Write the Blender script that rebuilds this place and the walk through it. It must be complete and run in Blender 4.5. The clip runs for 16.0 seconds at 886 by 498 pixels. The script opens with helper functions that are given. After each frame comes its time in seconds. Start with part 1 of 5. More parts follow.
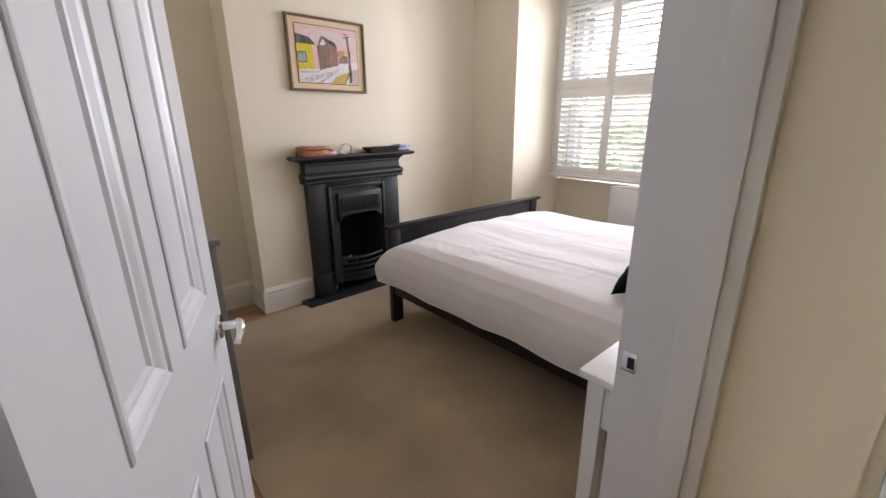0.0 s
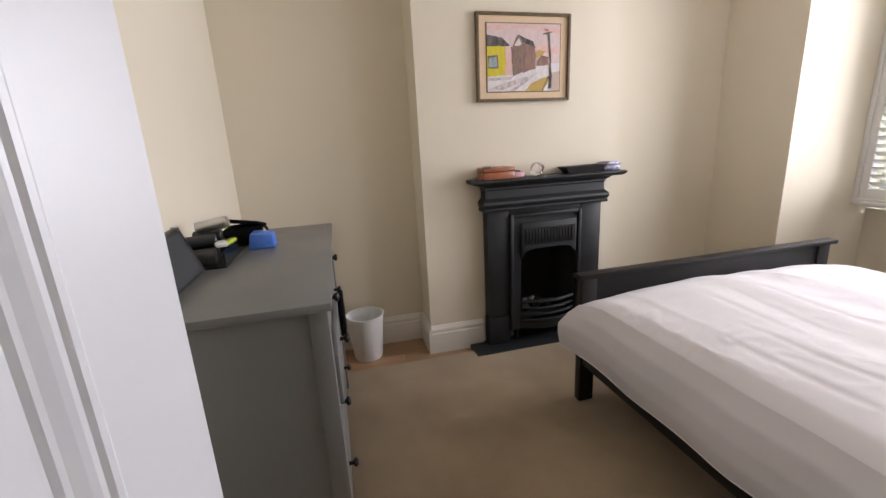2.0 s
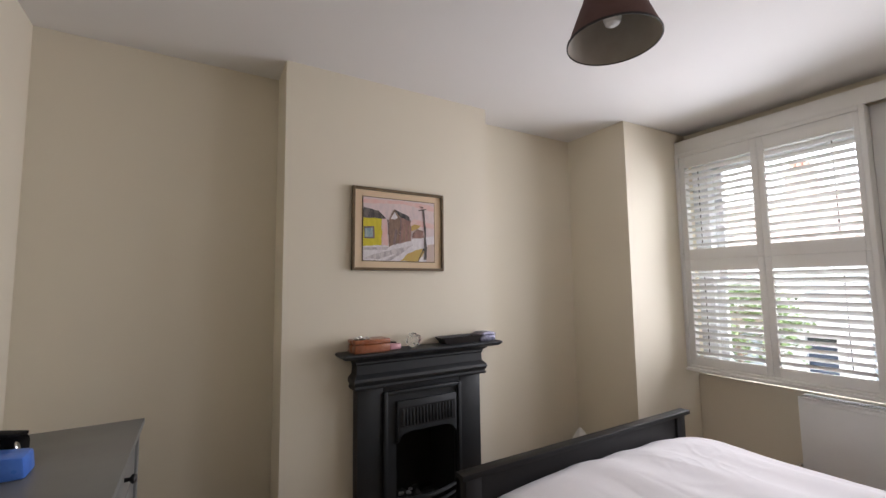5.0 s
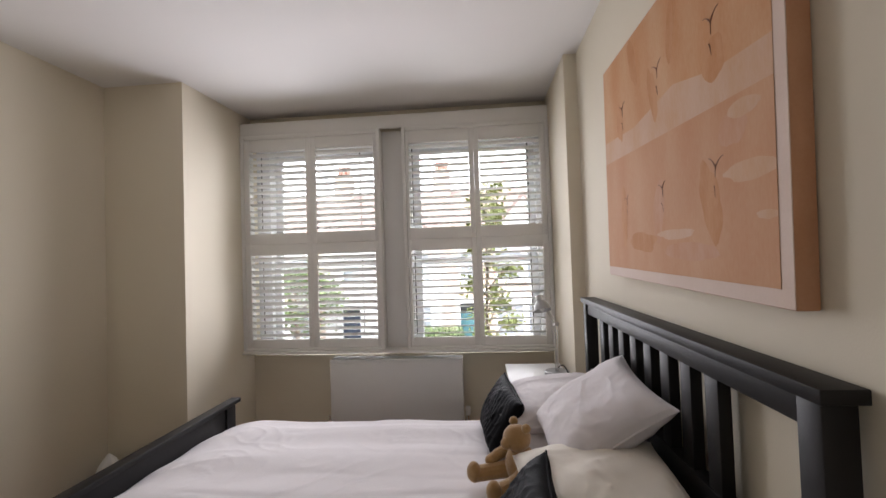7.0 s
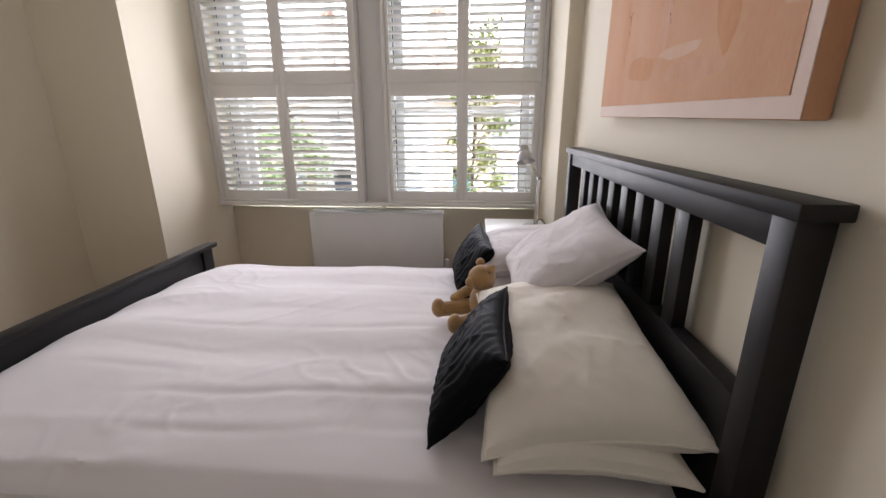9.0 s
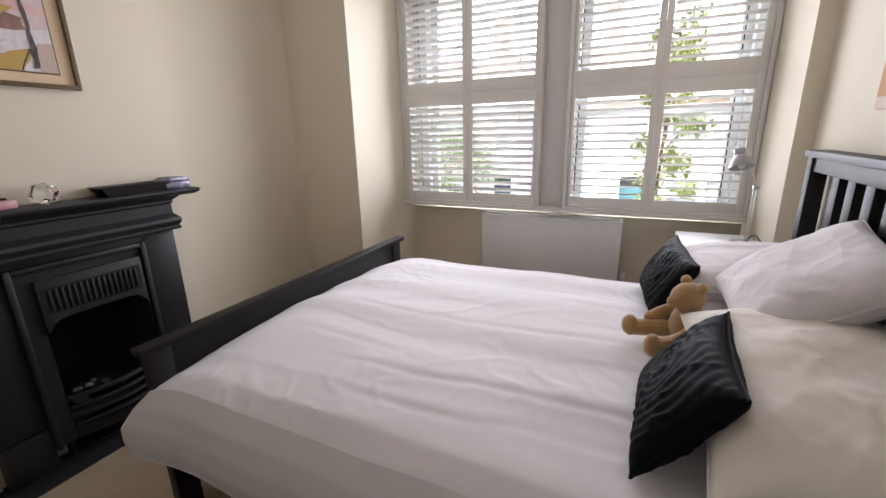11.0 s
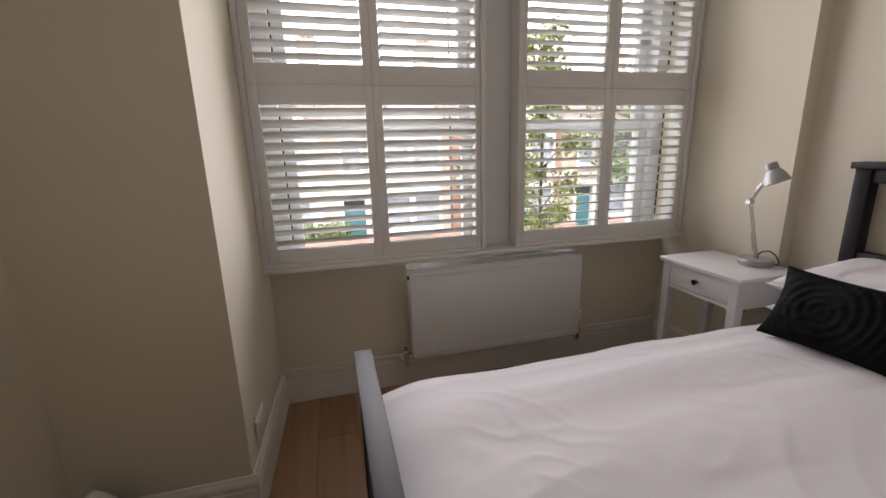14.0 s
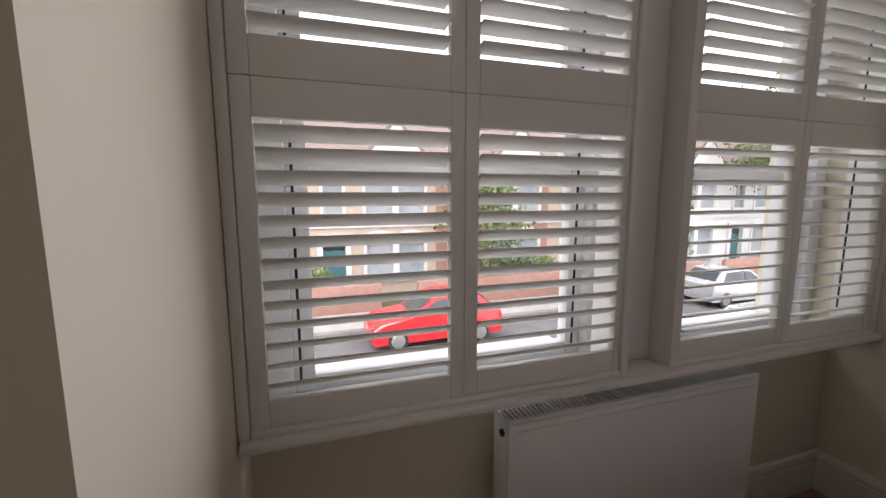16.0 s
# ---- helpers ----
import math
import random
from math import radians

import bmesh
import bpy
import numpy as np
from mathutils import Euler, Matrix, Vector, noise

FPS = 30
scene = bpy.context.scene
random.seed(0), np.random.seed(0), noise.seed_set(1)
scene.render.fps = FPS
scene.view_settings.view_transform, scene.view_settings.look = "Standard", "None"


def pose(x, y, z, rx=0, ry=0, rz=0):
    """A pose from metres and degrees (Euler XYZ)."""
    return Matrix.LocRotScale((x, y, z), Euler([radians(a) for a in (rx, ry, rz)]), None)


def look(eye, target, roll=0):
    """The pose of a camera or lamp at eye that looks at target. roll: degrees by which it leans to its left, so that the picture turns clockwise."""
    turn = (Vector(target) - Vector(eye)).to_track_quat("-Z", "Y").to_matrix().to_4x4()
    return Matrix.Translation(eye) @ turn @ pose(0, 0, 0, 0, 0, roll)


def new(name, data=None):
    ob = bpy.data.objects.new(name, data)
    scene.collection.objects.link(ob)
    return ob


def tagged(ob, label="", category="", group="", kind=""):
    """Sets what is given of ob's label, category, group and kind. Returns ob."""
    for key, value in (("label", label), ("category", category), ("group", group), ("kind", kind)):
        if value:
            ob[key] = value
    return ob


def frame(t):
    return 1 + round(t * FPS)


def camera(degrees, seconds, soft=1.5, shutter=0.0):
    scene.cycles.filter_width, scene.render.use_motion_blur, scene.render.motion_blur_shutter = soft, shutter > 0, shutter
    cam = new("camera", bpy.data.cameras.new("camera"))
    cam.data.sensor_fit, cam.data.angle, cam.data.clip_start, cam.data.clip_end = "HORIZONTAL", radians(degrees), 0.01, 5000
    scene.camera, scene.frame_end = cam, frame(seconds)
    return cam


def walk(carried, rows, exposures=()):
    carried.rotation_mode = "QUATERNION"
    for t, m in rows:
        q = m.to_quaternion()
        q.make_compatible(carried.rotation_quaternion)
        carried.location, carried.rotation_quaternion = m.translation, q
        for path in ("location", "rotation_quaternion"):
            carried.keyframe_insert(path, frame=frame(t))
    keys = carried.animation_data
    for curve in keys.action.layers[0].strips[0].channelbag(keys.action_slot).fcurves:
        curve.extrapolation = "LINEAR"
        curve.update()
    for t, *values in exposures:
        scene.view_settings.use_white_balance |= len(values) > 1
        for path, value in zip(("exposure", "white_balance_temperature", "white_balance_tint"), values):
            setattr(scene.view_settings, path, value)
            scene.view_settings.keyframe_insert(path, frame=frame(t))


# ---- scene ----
# camera and walk
cam = camera(93.8, 16.0)
PATH = [
    (0, (0.679, 0.262, 1.314), (1.943, 1.696, 0.724), -0.6),
    (0.5, (0.817, 0.393, 1.32), (1.739, 2.062, 0.715), -0.5),
    (1, (0.96, 0.526, 1.277), (1.577, 2.316, 0.631), -1.1),
    (1.5, (1.034, 0.622, 1.28), (1.516, 2.463, 0.665), -2.4),
    (2, (1.053, 0.774, 1.307), (1.516, 2.656, 0.812), -3.1),
    (2.5, (1.033, 0.899, 1.333), (1.433, 2.833, 1.018), -2.9),
    (3, (1.028, 0.927, 1.4), (1.345, 2.9, 1.311), -2.4),
    (3.2, (1.057, 0.924, 1.414), (1.325, 2.905, 1.427), -2.1),
    (5.3, (1.208, 0.962, 1.439), (2.445, 2.522, 1.632), -1.2),
    (5.5, (1.248, 0.969, 1.441), (2.643, 2.39, 1.619), -1.4),
    (6, (1.351, 0.932, 1.428), (3.066, 1.951, 1.572), -1.6),
    (6.5, (1.384, 0.948, 1.452), (3.306, 1.488, 1.568), -1.8),
    (7, (1.378, 0.973, 1.439), (3.369, 1.149, 1.49), -1.9),
    (7.5, (1.366, 0.981, 1.42), (3.36, 1.063, 1.289), -1.5),
    (8, (1.44, 0.935, 1.351), (3.401, 1.089, 0.987), -1.4),
    (8.2, (1.461, 0.95, 1.354), (3.395, 1.081, 0.864), -1.2),
    (10.3, (1.495, 0.778, 1.25), (3.384, 0.98, 0.627), 0.3),
    (10.5, (1.473, 0.864, 1.299), (3.347, 1.201, 0.688), -0.7),
    (11, (1.466, 1.022, 1.312), (3.197, 1.866, 0.776), -1.4),
    (11.5, (1.495, 1.271, 1.339), (3.027, 2.467, 0.869), -2.2),
    (12, (1.608, 1.608, 1.336), (3.124, 2.847, 0.929), -2.2),
    (12.5, (1.829, 1.942, 1.325), (3.453, 3.046, 0.943), -2.4),
    (13, (2.0, 2.22, 1.303), (3.847, 2.861, 0.881), -1.6),
    (13.5, (2.166, 2.401, 1.324), (4.11, 2.43, 0.858), -1.2),
    (14, (2.429, 2.47, 1.306), (4.308, 1.969, 0.839), -1.5),
    (14.5, (2.657, 2.529, 1.334), (4.463, 1.772, 0.923), -0.7),
    (15, (2.937, 2.581, 1.339), (4.779, 1.872, 1.018), 0.3),
    (15.5, (3.203, 2.615, 1.349), (5.084, 1.999, 1.058), 0.2),
    (16, (3.444, 2.638, 1.353), (5.322, 2.006, 1.082), -0.0),
]
EXPOSURES = [(0, 1.29, 6300, 11), (1, 1.20, 6350, 11), (2.5, 1.30, 6400, 11), (3.2, 1.05, 6300, 11), (5.5, 0.54, 6300, 10), (6.5, 0.24, 6500, 11), (8, 0.43, 6500, 12), (10.5, 0.72, 6300, 12), (12, 0.80, 6300, 12), (12.5, 0.75, 6300, 11), (13, 0.59, 6300, 11), (13.5, 0.03, 6450, 12), (14, -0.07, 6700, 13), (15, -0.10, 6700, 14), (16, -0.70, 6700, 15)]
walk(cam, [(t, look(eye, target, roll)) for t, eye, target, roll in PATH], EXPOSURES)

# world: a bright overcast day outside
world = bpy.data.worlds.new("world")
scene.world = world
world.use_nodes = True
wn = world.node_tree.nodes
sky = wn.new("ShaderNodeTexSky")
sky.sky_type, sky.sun_disc = "NISHITA", False
sky.sun_elevation, sky.sun_rotation = radians(51), radians(309)
sky.air_density, sky.dust_density, sky.ozone_density = 1.0, 4.0, 1.0
veil = wn.new("ShaderNodeMix")
veil.data_type = "RGBA"
veil.inputs["Factor"].default_value = 0.75
veil.inputs["B"].default_value = (44.0, 44.8, 46.5, 1)
world.node_tree.links.new(sky.outputs[0], veil.inputs["A"])
world.node_tree.links.new(veil.outputs["Result"], wn["Background"].inputs["Color"])
wn["Background"].inputs["Strength"].default_value = 0.15
sun = new("sun", bpy.data.lights.new("sun", "SUN"))
sun.data.energy, sun.data.angle, sun.data.color = 4.0, radians(25), (1, 0.96, 0.9)
sun.matrix_world = look((-25, 20, 40), (0, 0, 0))
# the sky's light in the two window openings
for y0, y1, watts in ((1.80, 2.64, 12.6), (0.62, 1.44, 7.7)):
    lamp = new("window_light", bpy.data.lights.new("window_light", "AREA"))
    lamp.data.shape, lamp.data.size, lamp.data.size_y = "RECTANGLE", y1 - y0, 1.45
    lamp.data.energy, lamp.data.color, lamp.data.spread = watts, (0.96, 0.95, 1.03), radians(134)
    lamp.matrix_world = look((4.396, (y0 + y1) / 2, 1.595), (0, (y0 + y1) / 2, 1.595))


# ---- materials ----
def material(name, c1, c2=None, rough=0.6, metal=0.0, scale=8.0, fine=120.0, bump=0.15, bump_scale=None, vary=0.0,
             stretch=(1, 1, 1), mottle=0.5, spec=0.5, coat=0.0, sheen=0.0, rough_var=0.08):
    m = bpy.data.materials.new(name)
    m.use_nodes = True
    n, l = m.node_tree.nodes, m.node_tree.links
    b = n["Principled BSDF"]
    c2 = c2 or tuple(0.86 * v for v in c1)
    tc, mp = n.new("ShaderNodeTexCoord"), n.new("ShaderNodeMapping")
    mp.inputs["Scale"].default_value = stretch
    l.new(tc.outputs["Object"], mp.inputs["Vector"])
    big, small = n.new("ShaderNodeTexNoise"), n.new("ShaderNodeTexNoise")
    for tex, s, d in ((big, scale, 5), (small, fine, 3)):
        tex.inputs["Scale"].default_value, tex.inputs["Detail"].default_value = s, d
        l.new(mp.outputs["Vector"], tex.inputs["Vector"])
    add = n.new("ShaderNodeMath")
    add.operation = "MULTIPLY_ADD"
    l.new(small.outputs["Fac"], add.inputs[0])
    add.inputs[1].default_value = 0.35
    l.new(big.outputs["Fac"], add.inputs[2])
    ramp = n.new("ShaderNodeMapRange")
    ramp.inputs["From Min"].default_value, ramp.inputs["From Max"].default_value = 0.675 - mottle / 2, 0.675 + mottle / 2
    l.new(add.outputs[0], ramp.inputs["Value"])
    mix = n.new("ShaderNodeMix")
    mix.data_type = "RGBA"
    mix.inputs["A"].default_value, mix.inputs["B"].default_value = (*c1, 1), (*c2, 1)
    l.new(ramp.outputs[0], mix.inputs["Factor"])
    out = mix.outputs["Result"]
    if vary:
        info, hsv = n.new("ShaderNodeObjectInfo"), n.new("ShaderNodeHueSaturation")
        vr = n.new("ShaderNodeMapRange")
        vr.inputs["To Min"].default_value, vr.inputs["To Max"].default_value = 1 - vary, 1 + vary
        l.new(info.outputs["Random"], vr.inputs["Value"])
        l.new(vr.outputs[0], hsv.inputs["Value"])
        l.new(out, hsv.inputs["Color"])
        out = hsv.outputs["Color"]
    l.new(out, b.inputs["Base Color"])
    rr = n.new("ShaderNodeMapRange")
    rr.inputs["To Min"].default_value, rr.inputs["To Max"].default_value = max(0.02, rough - rough_var), min(1, rough + rough_var)
    l.new(big.outputs["Fac"], rr.inputs["Value"])
    l.new(rr.outputs[0], b.inputs["Roughness"])
    b.inputs["Metallic"].default_value = metal
    b.inputs["Specular IOR Level"].default_value = spec
    b.inputs["Coat Weight"].default_value = coat
    b.inputs["Sheen Weight"].default_value = sheen
    if bump:
        bp = n.new("ShaderNodeBump")
        bp.inputs["Strength"].default_value, bp.inputs["Distance"].default_value = bump, 0.002
        if bump_scale:
            tb = n.new("ShaderNodeTexNoise")
            tb.inputs["Scale"].default_value, tb.inputs["Detail"].default_value = bump_scale, 4
            l.new(mp.outputs["Vector"], tb.inputs["Vector"])
            l.new(tb.outputs["Fac"], bp.inputs["Height"])
        else:
            l.new(small.outputs["Fac"], bp.inputs["Height"])
        l.new(bp.outputs["Normal"], b.inputs["Normal"])
    return m


def glass_material(name, tint=(1, 1, 1), rough=0.0, ior=1.45):
    m = bpy.data.materials.new(name)
    m.use_nodes = True
    b = m.node_tree.nodes["Principled BSDF"]
    b.inputs["Base Color"].default_value = (*tint, 1)
    b.inputs["Transmission Weight"].default_value = 1
    b.inputs["Roughness"].default_value, b.inputs["IOR"].default_value = rough, ior
    return m


WALL = material("cream_wall_paint", (0.765, 0.703, 0.572), (0.735, 0.673, 0.542), 0.75, scale=1.5, fine=260, bump=0.12, mottle=0.8, spec=0.25)
CEIL = material("ceiling_paint", (0.81, 0.79, 0.765), (0.78, 0.76, 0.735), 0.85, scale=1.2, fine=220, bump=0.1, spec=0.2)
GLOSS = material("white_gloss_paint", (0.665, 0.675, 0.70), (0.645, 0.655, 0.675), 0.32, scale=3, fine=90, bump=0.05, mottle=0.9, rough_var=0.02)
TRIM = material("skirting_paint", (0.77, 0.74, 0.68), (0.73, 0.70, 0.63), 0.4, scale=4, fine=90, bump=0.06)
SHUT = material("shutter_paint", (0.80, 0.79, 0.76), (0.77, 0.76, 0.72), 0.45, scale=5, fine=140, bump=0.04)
SASH = material("sash_paint", (0.80, 0.81, 0.83), (0.76, 0.77, 0.79), 0.4, scale=5, fine=100, bump=0.05)
CARPET = material("beige_carpet", (0.445, 0.338, 0.215), (0.310, 0.231, 0.145), 0.95, scale=2.4, fine=260, bump=0.9, bump_scale=420, mottle=0.42, spec=0.1, sheen=0.25)
WOOD = material("oak_laminate", (0.40, 0.25, 0.14), (0.29, 0.165, 0.085), 0.42, scale=5, fine=40, stretch=(0.35, 6, 6), bump=0.06, vary=0.12, mottle=0.55)
IRON = material("black_cast_iron", (0.011, 0.0125, 0.014), (0.017, 0.019, 0.021), 0.5, scale=14, fine=170, bump=0.25, mottle=0.7)
# soot in the fireplace; elsewhere a black fill standing for shade in gaps
SOOT_SHADE = material("soot_and_shade_black", (0.008, 0.008, 0.009), (0.016, 0.015, 0.014), 0.85, scale=20, fine=120, bump=0.6)
ASH = material("pale_ash", (0.33, 0.31, 0.30), (0.12, 0.115, 0.11), 0.9, scale=40, fine=200, bump=0.8)
BEDWOOD = material("black_brown_stain", (0.0085, 0.0078, 0.0082), (0.0135, 0.0122, 0.0122), 0.46, scale=6, fine=60, stretch=(1, 1, 1), bump=0.12, mottle=0.7, spec=0.30)
LINEN = material("white_cotton", (0.755, 0.725, 0.735), (0.725, 0.695, 0.705), 0.85, scale=5, fine=500, bump=0.25, bump_scale=700, sheen=0.2, spec=0.2)
IVORY = material("ivory_cotton", (0.80, 0.76, 0.68), (0.77, 0.73, 0.64), 0.8, scale=5, fine=500, bump=0.2, bump_scale=700, sheen=0.2, spec=0.2)
BLACKF = material("black_pleated_fabric", (0.0032, 0.0032, 0.0042), (0.0055, 0.0055, 0.007), 0.65, scale=25, fine=400, bump=0.3, spec=0.08)
PLUSH = material("tan_plush", (0.46, 0.29, 0.12), (0.36, 0.21, 0.08), 0.95, scale=30, fine=500, bump=0.9, bump_scale=350, sheen=0.5)
GREY = material("grey_furniture_paint", (0.182, 0.183, 0.180), (0.162, 0.163, 0.160), 0.34, scale=4, fine=150, bump=0.06)
WHITE = material("white_furniture_paint", (0.80, 0.80, 0.79), (0.76, 0.76, 0.75), 0.38, scale=5, fine=120, bump=0.05)
PLASTIC = material("white_plastic", (0.78, 0.78, 0.76), (0.75, 0.75, 0.73), 0.35, scale=6, fine=60, bump=0.02)
RADW = material("radiator_enamel", (0.78, 0.78, 0.77), (0.75, 0.75, 0.74), 0.35, scale=5, fine=90, bump=0.03)
CHROME = material("polished_chrome", (0.80, 0.80, 0.80), (0.72, 0.72, 0.72), 0.14, metal=1, scale=12, fine=90, bump=0.02, rough_var=0.05)
STEEL = material("satin_steel", (0.62, 0.61, 0.59), (0.52, 0.51, 0.49), 0.34, metal=1, scale=12, fine=120, bump=0.04)
LAMPM = material("silver_lamp_paint", (0.44, 0.44, 0.44), (0.38, 0.38, 0.38), 0.42, metal=0.45, scale=12, fine=120, bump=0.03)
DARK = material("dark_bronze", (0.02, 0.018, 0.017), (0.035, 0.03, 0.028), 0.4, metal=0.6, scale=20, fine=100, bump=0.05)
BLACKP = material("black_plastic", (0.014, 0.014, 0.015), (0.022, 0.022, 0.023), 0.38, scale=10, fine=160, bump=0.05)
MESH = material("dark_grey_speaker_cloth", (0.035, 0.037, 0.04), (0.05, 0.052, 0.056), 0.8, scale=30, fine=600, bump=0.6, bump_scale=900)
BURR = material("polished_burr_wood", (0.38, 0.13, 0.055), (0.20, 0.06, 0.025), 0.28, scale=18, fine=90, bump=0.04, mottle=0.5, coat=0.3)
PINK = material("pink_enamel", (0.62, 0.33, 0.35), (0.52, 0.25, 0.27), 0.4, scale=20, fine=90, bump=0.03)
EBONY = material("dark_wood_tray", (0.018, 0.014, 0.013), (0.03, 0.024, 0.02), 0.33, scale=12, fine=70, bump=0.05)
SILVER = material("tarnished_silver", (0.22, 0.21, 0.26), (0.06, 0.06, 0.09), 0.38, metal=0.7, scale=55, fine=160, bump=0.5, mottle=0.3)
BLUEP = material("blue_translucent_plastic", (0.02, 0.16, 0.42), (0.015, 0.11, 0.33), 0.2, scale=6, fine=60, bump=0.02, coat=0.3)
BLUEB = material("blue_plastic_packet", (0.10, 0.24, 0.72), (0.06, 0.16, 0.58), 0.3, scale=25, fine=90, bump=0.2)
LIME = material("lime_plastic", (0.52, 0.62, 0.04), (0.42, 0.52, 0.03), 0.4, scale=25, fine=90, bump=0.1)
CLEAR = glass_material("clear_acrylic", (0.93, 0.94, 0.90), 0.12, 1.4)
CRYSTAL = glass_material("crystal_glass", (1, 1, 1), 0.0, 1.52)
PANE = glass_material("window_glass", (0.98, 0.99, 1.0), 0.0, 1.01)
FRAMEW = material("dark_gilt_frame", (0.085, 0.055, 0.026), (0.17, 0.115, 0.055), 0.38, scale=30, fine=120, bump=0.15)
MAT = material("cream_picture_mount", (0.72, 0.56, 0.37), (0.68, 0.52, 0.34), 0.85, scale=8, fine=200, bump=0.1)
SHADE = material("brown_lampshade", (0.105, 0.05, 0.042), (0.085, 0.04, 0.034), 0.8, scale=20, fine=400, bump=0.3)
SHADEIN = material("lampshade_lining", (0.33, 0.30, 0.255), (0.29, 0.26, 0.22), 0.85, scale=20, fine=300, bump=0.1)
BULB = material("frosted_bulb", (0.82, 0.82, 0.80), (0.78, 0.78, 0.76), 0.25, scale=6, fine=60, bump=0)
CORD = material("white_flex", (0.70, 0.70, 0.68), (0.62, 0.62, 0.60), 0.5, scale=20, fine=90, bump=0.02)
BRICK = material("buff_brick", (0.47, 0.39, 0.32), (0.40, 0.32, 0.26), 0.9, scale=3, fine=60, bump=0.4)
BRICKR = material("red_brick", (0.35, 0.20, 0.16), (0.28, 0.155, 0.125), 0.9, scale=3, fine=60, bump=0.4)
STUCCO = material("white_render", (0.60, 0.60, 0.60), (0.52, 0.52, 0.52), 0.85, scale=2, fine=60, bump=0.3)
SLATE = material("roof_slate", (0.22, 0.165, 0.145), (0.155, 0.12, 0.11), 0.8, scale=4, fine=30, bump=0.5, stretch=(1, 1, 5))
ROADM = material("asphalt", (0.13, 0.127, 0.13), (0.10, 0.098, 0.10), 0.9, scale=1.2, fine=90, bump=0.5)
PAVE = material("pavement_concrete", (0.34, 0.33, 0.32), (0.27, 0.26, 0.25), 0.9, scale=2, fine=60, bump=0.4)
EARTH = material("front_garden", (0.10, 0.11, 0.05), (0.06, 0.05, 0.03), 1.0, scale=2, fine=30, bump=0.8)
LEAF = material("leaf_green", (0.14, 0.19, 0.07), (0.085, 0.125, 0.04), 0.6, scale=6, fine=40, bump=0.1)
LEAFY = material("leaf_yellow_green", (0.33, 0.36, 0.13), (0.22, 0.26, 0.08), 0.6, scale=4, fine=40, bump=0.1)
BARK = material("bark", (0.19, 0.15, 0.11), (0.12, 0.09, 0.065), 0.95, scale=14, fine=60, bump=0.8)
REDCAR = material("red_car_paint", (0.52, 0.015, 0.022), (0.47, 0.012, 0.018), 0.22, scale=3, fine=60, bump=0, coat=0.6)
SILCAR = material("silver_car_paint", (0.45, 0.46, 0.48), (0.40, 0.41, 0.43), 0.25, metal=0.4, scale=3, fine=60, bump=0, coat=0.6)
TINT = material("dark_window_glass", (0.035, 0.04, 0.045), (0.06, 0.065, 0.07), 0.08, scale=2, fine=30, bump=0)
RUBBER = material("tyre_rubber", (0.02, 0.02, 0.02), (0.03, 0.03, 0.03), 0.8, scale=20, fine=90, bump=0.2)
TEAL = material("teal_door_paint", (0.06, 0.16, 0.18), (0.05, 0.13, 0.15), 0.35, scale=4, fine=60, bump=0.05)
# house panes: base colour lightened to carry the sky's reflection
SKYPANE = material("sky_paled_window_glass", (0.36, 0.38, 0.40), (0.22, 0.25, 0.28), 0.12, scale=1.3, fine=20, bump=0, mottle=0.5)
NAVY = material("navy_door_paint", (0.025, 0.035, 0.06), (0.02, 0.03, 0.05), 0.35, scale=4, fine=60, bump=0.05)


# ---- building helpers ----
def box(bm, x0, x1, y0, y1, z0, z1, bevel=0.0, seg=2):
    vs = [bm.verts.new((x, y, z)) for x in (x0, x1) for y in (y0, y1) for z in (z0, z1)]
    fs = [bm.faces.new([vs[i] for i in q]) for q in ((0, 1, 3, 2), (4, 6, 7, 5), (0, 4, 5, 1), (2, 3, 7, 6), (0, 2, 6, 4), (1, 5, 7, 3))]
    if bevel:
        bmesh.ops.bevel(bm, geom=list({e for f in fs for e in f.edges}), offset=bevel, segments=seg, profile=0.5, affect="EDGES")
    return bm


def ring_tube(bm, pts, r, seg=10, closed=False):
    pts = [Vector(p) for p in pts]
    rings, up = [], Vector((0, 0, 1))
    for i, p in enumerate(pts):
        d = (pts[min(i + 1, len(pts) - 1)] - pts[max(i - 1, 0)]).normalized()
        a = d.cross(up if abs(d.dot(up)) < 0.95 else Vector((1, 0, 0))).normalized()
        b = d.cross(a)
        rr = r[i] if isinstance(r, (list, tuple)) else r
        rings.append([bm.verts.new(p + rr * (math.cos(2 * math.pi * k / seg) * a + math.sin(2 * math.pi * k / seg) * b)) for k in range(seg)])
    for u, v in zip(rings, rings[1:]):
        for k in range(seg):
            bm.faces.new((u[k], u[(k + 1) % seg], v[(k + 1) % seg], v[k]))
    bm.faces.new(rings[0][::-1])
    bm.faces.new(rings[-1])
    return bm


def lathe(bm, profile, centre=(0, 0, 0), seg=28, axis="z", caps=True):
    c, rings = Vector(centre), []
    for r, h in profile:
        ring = []
        for k in range(seg):
            a = 2 * math.pi * k / seg
            u, v = r * math.cos(a), r * math.sin(a)
            ring.append(bm.verts.new(c + Vector({"z": (u, v, h), "x": (h, u, v), "y": (u, h, v)}[axis])))
        rings.append(ring)
    for p, q in zip(rings, rings[1:]):
        for k in range(seg):
            bm.faces.new((p[k], p[(k + 1) % seg], q[(k + 1) % seg], q[k]))
    if caps:
        bm.faces.new(rings[0][::-1])
        bm.faces.new(rings[-1])
    return bm


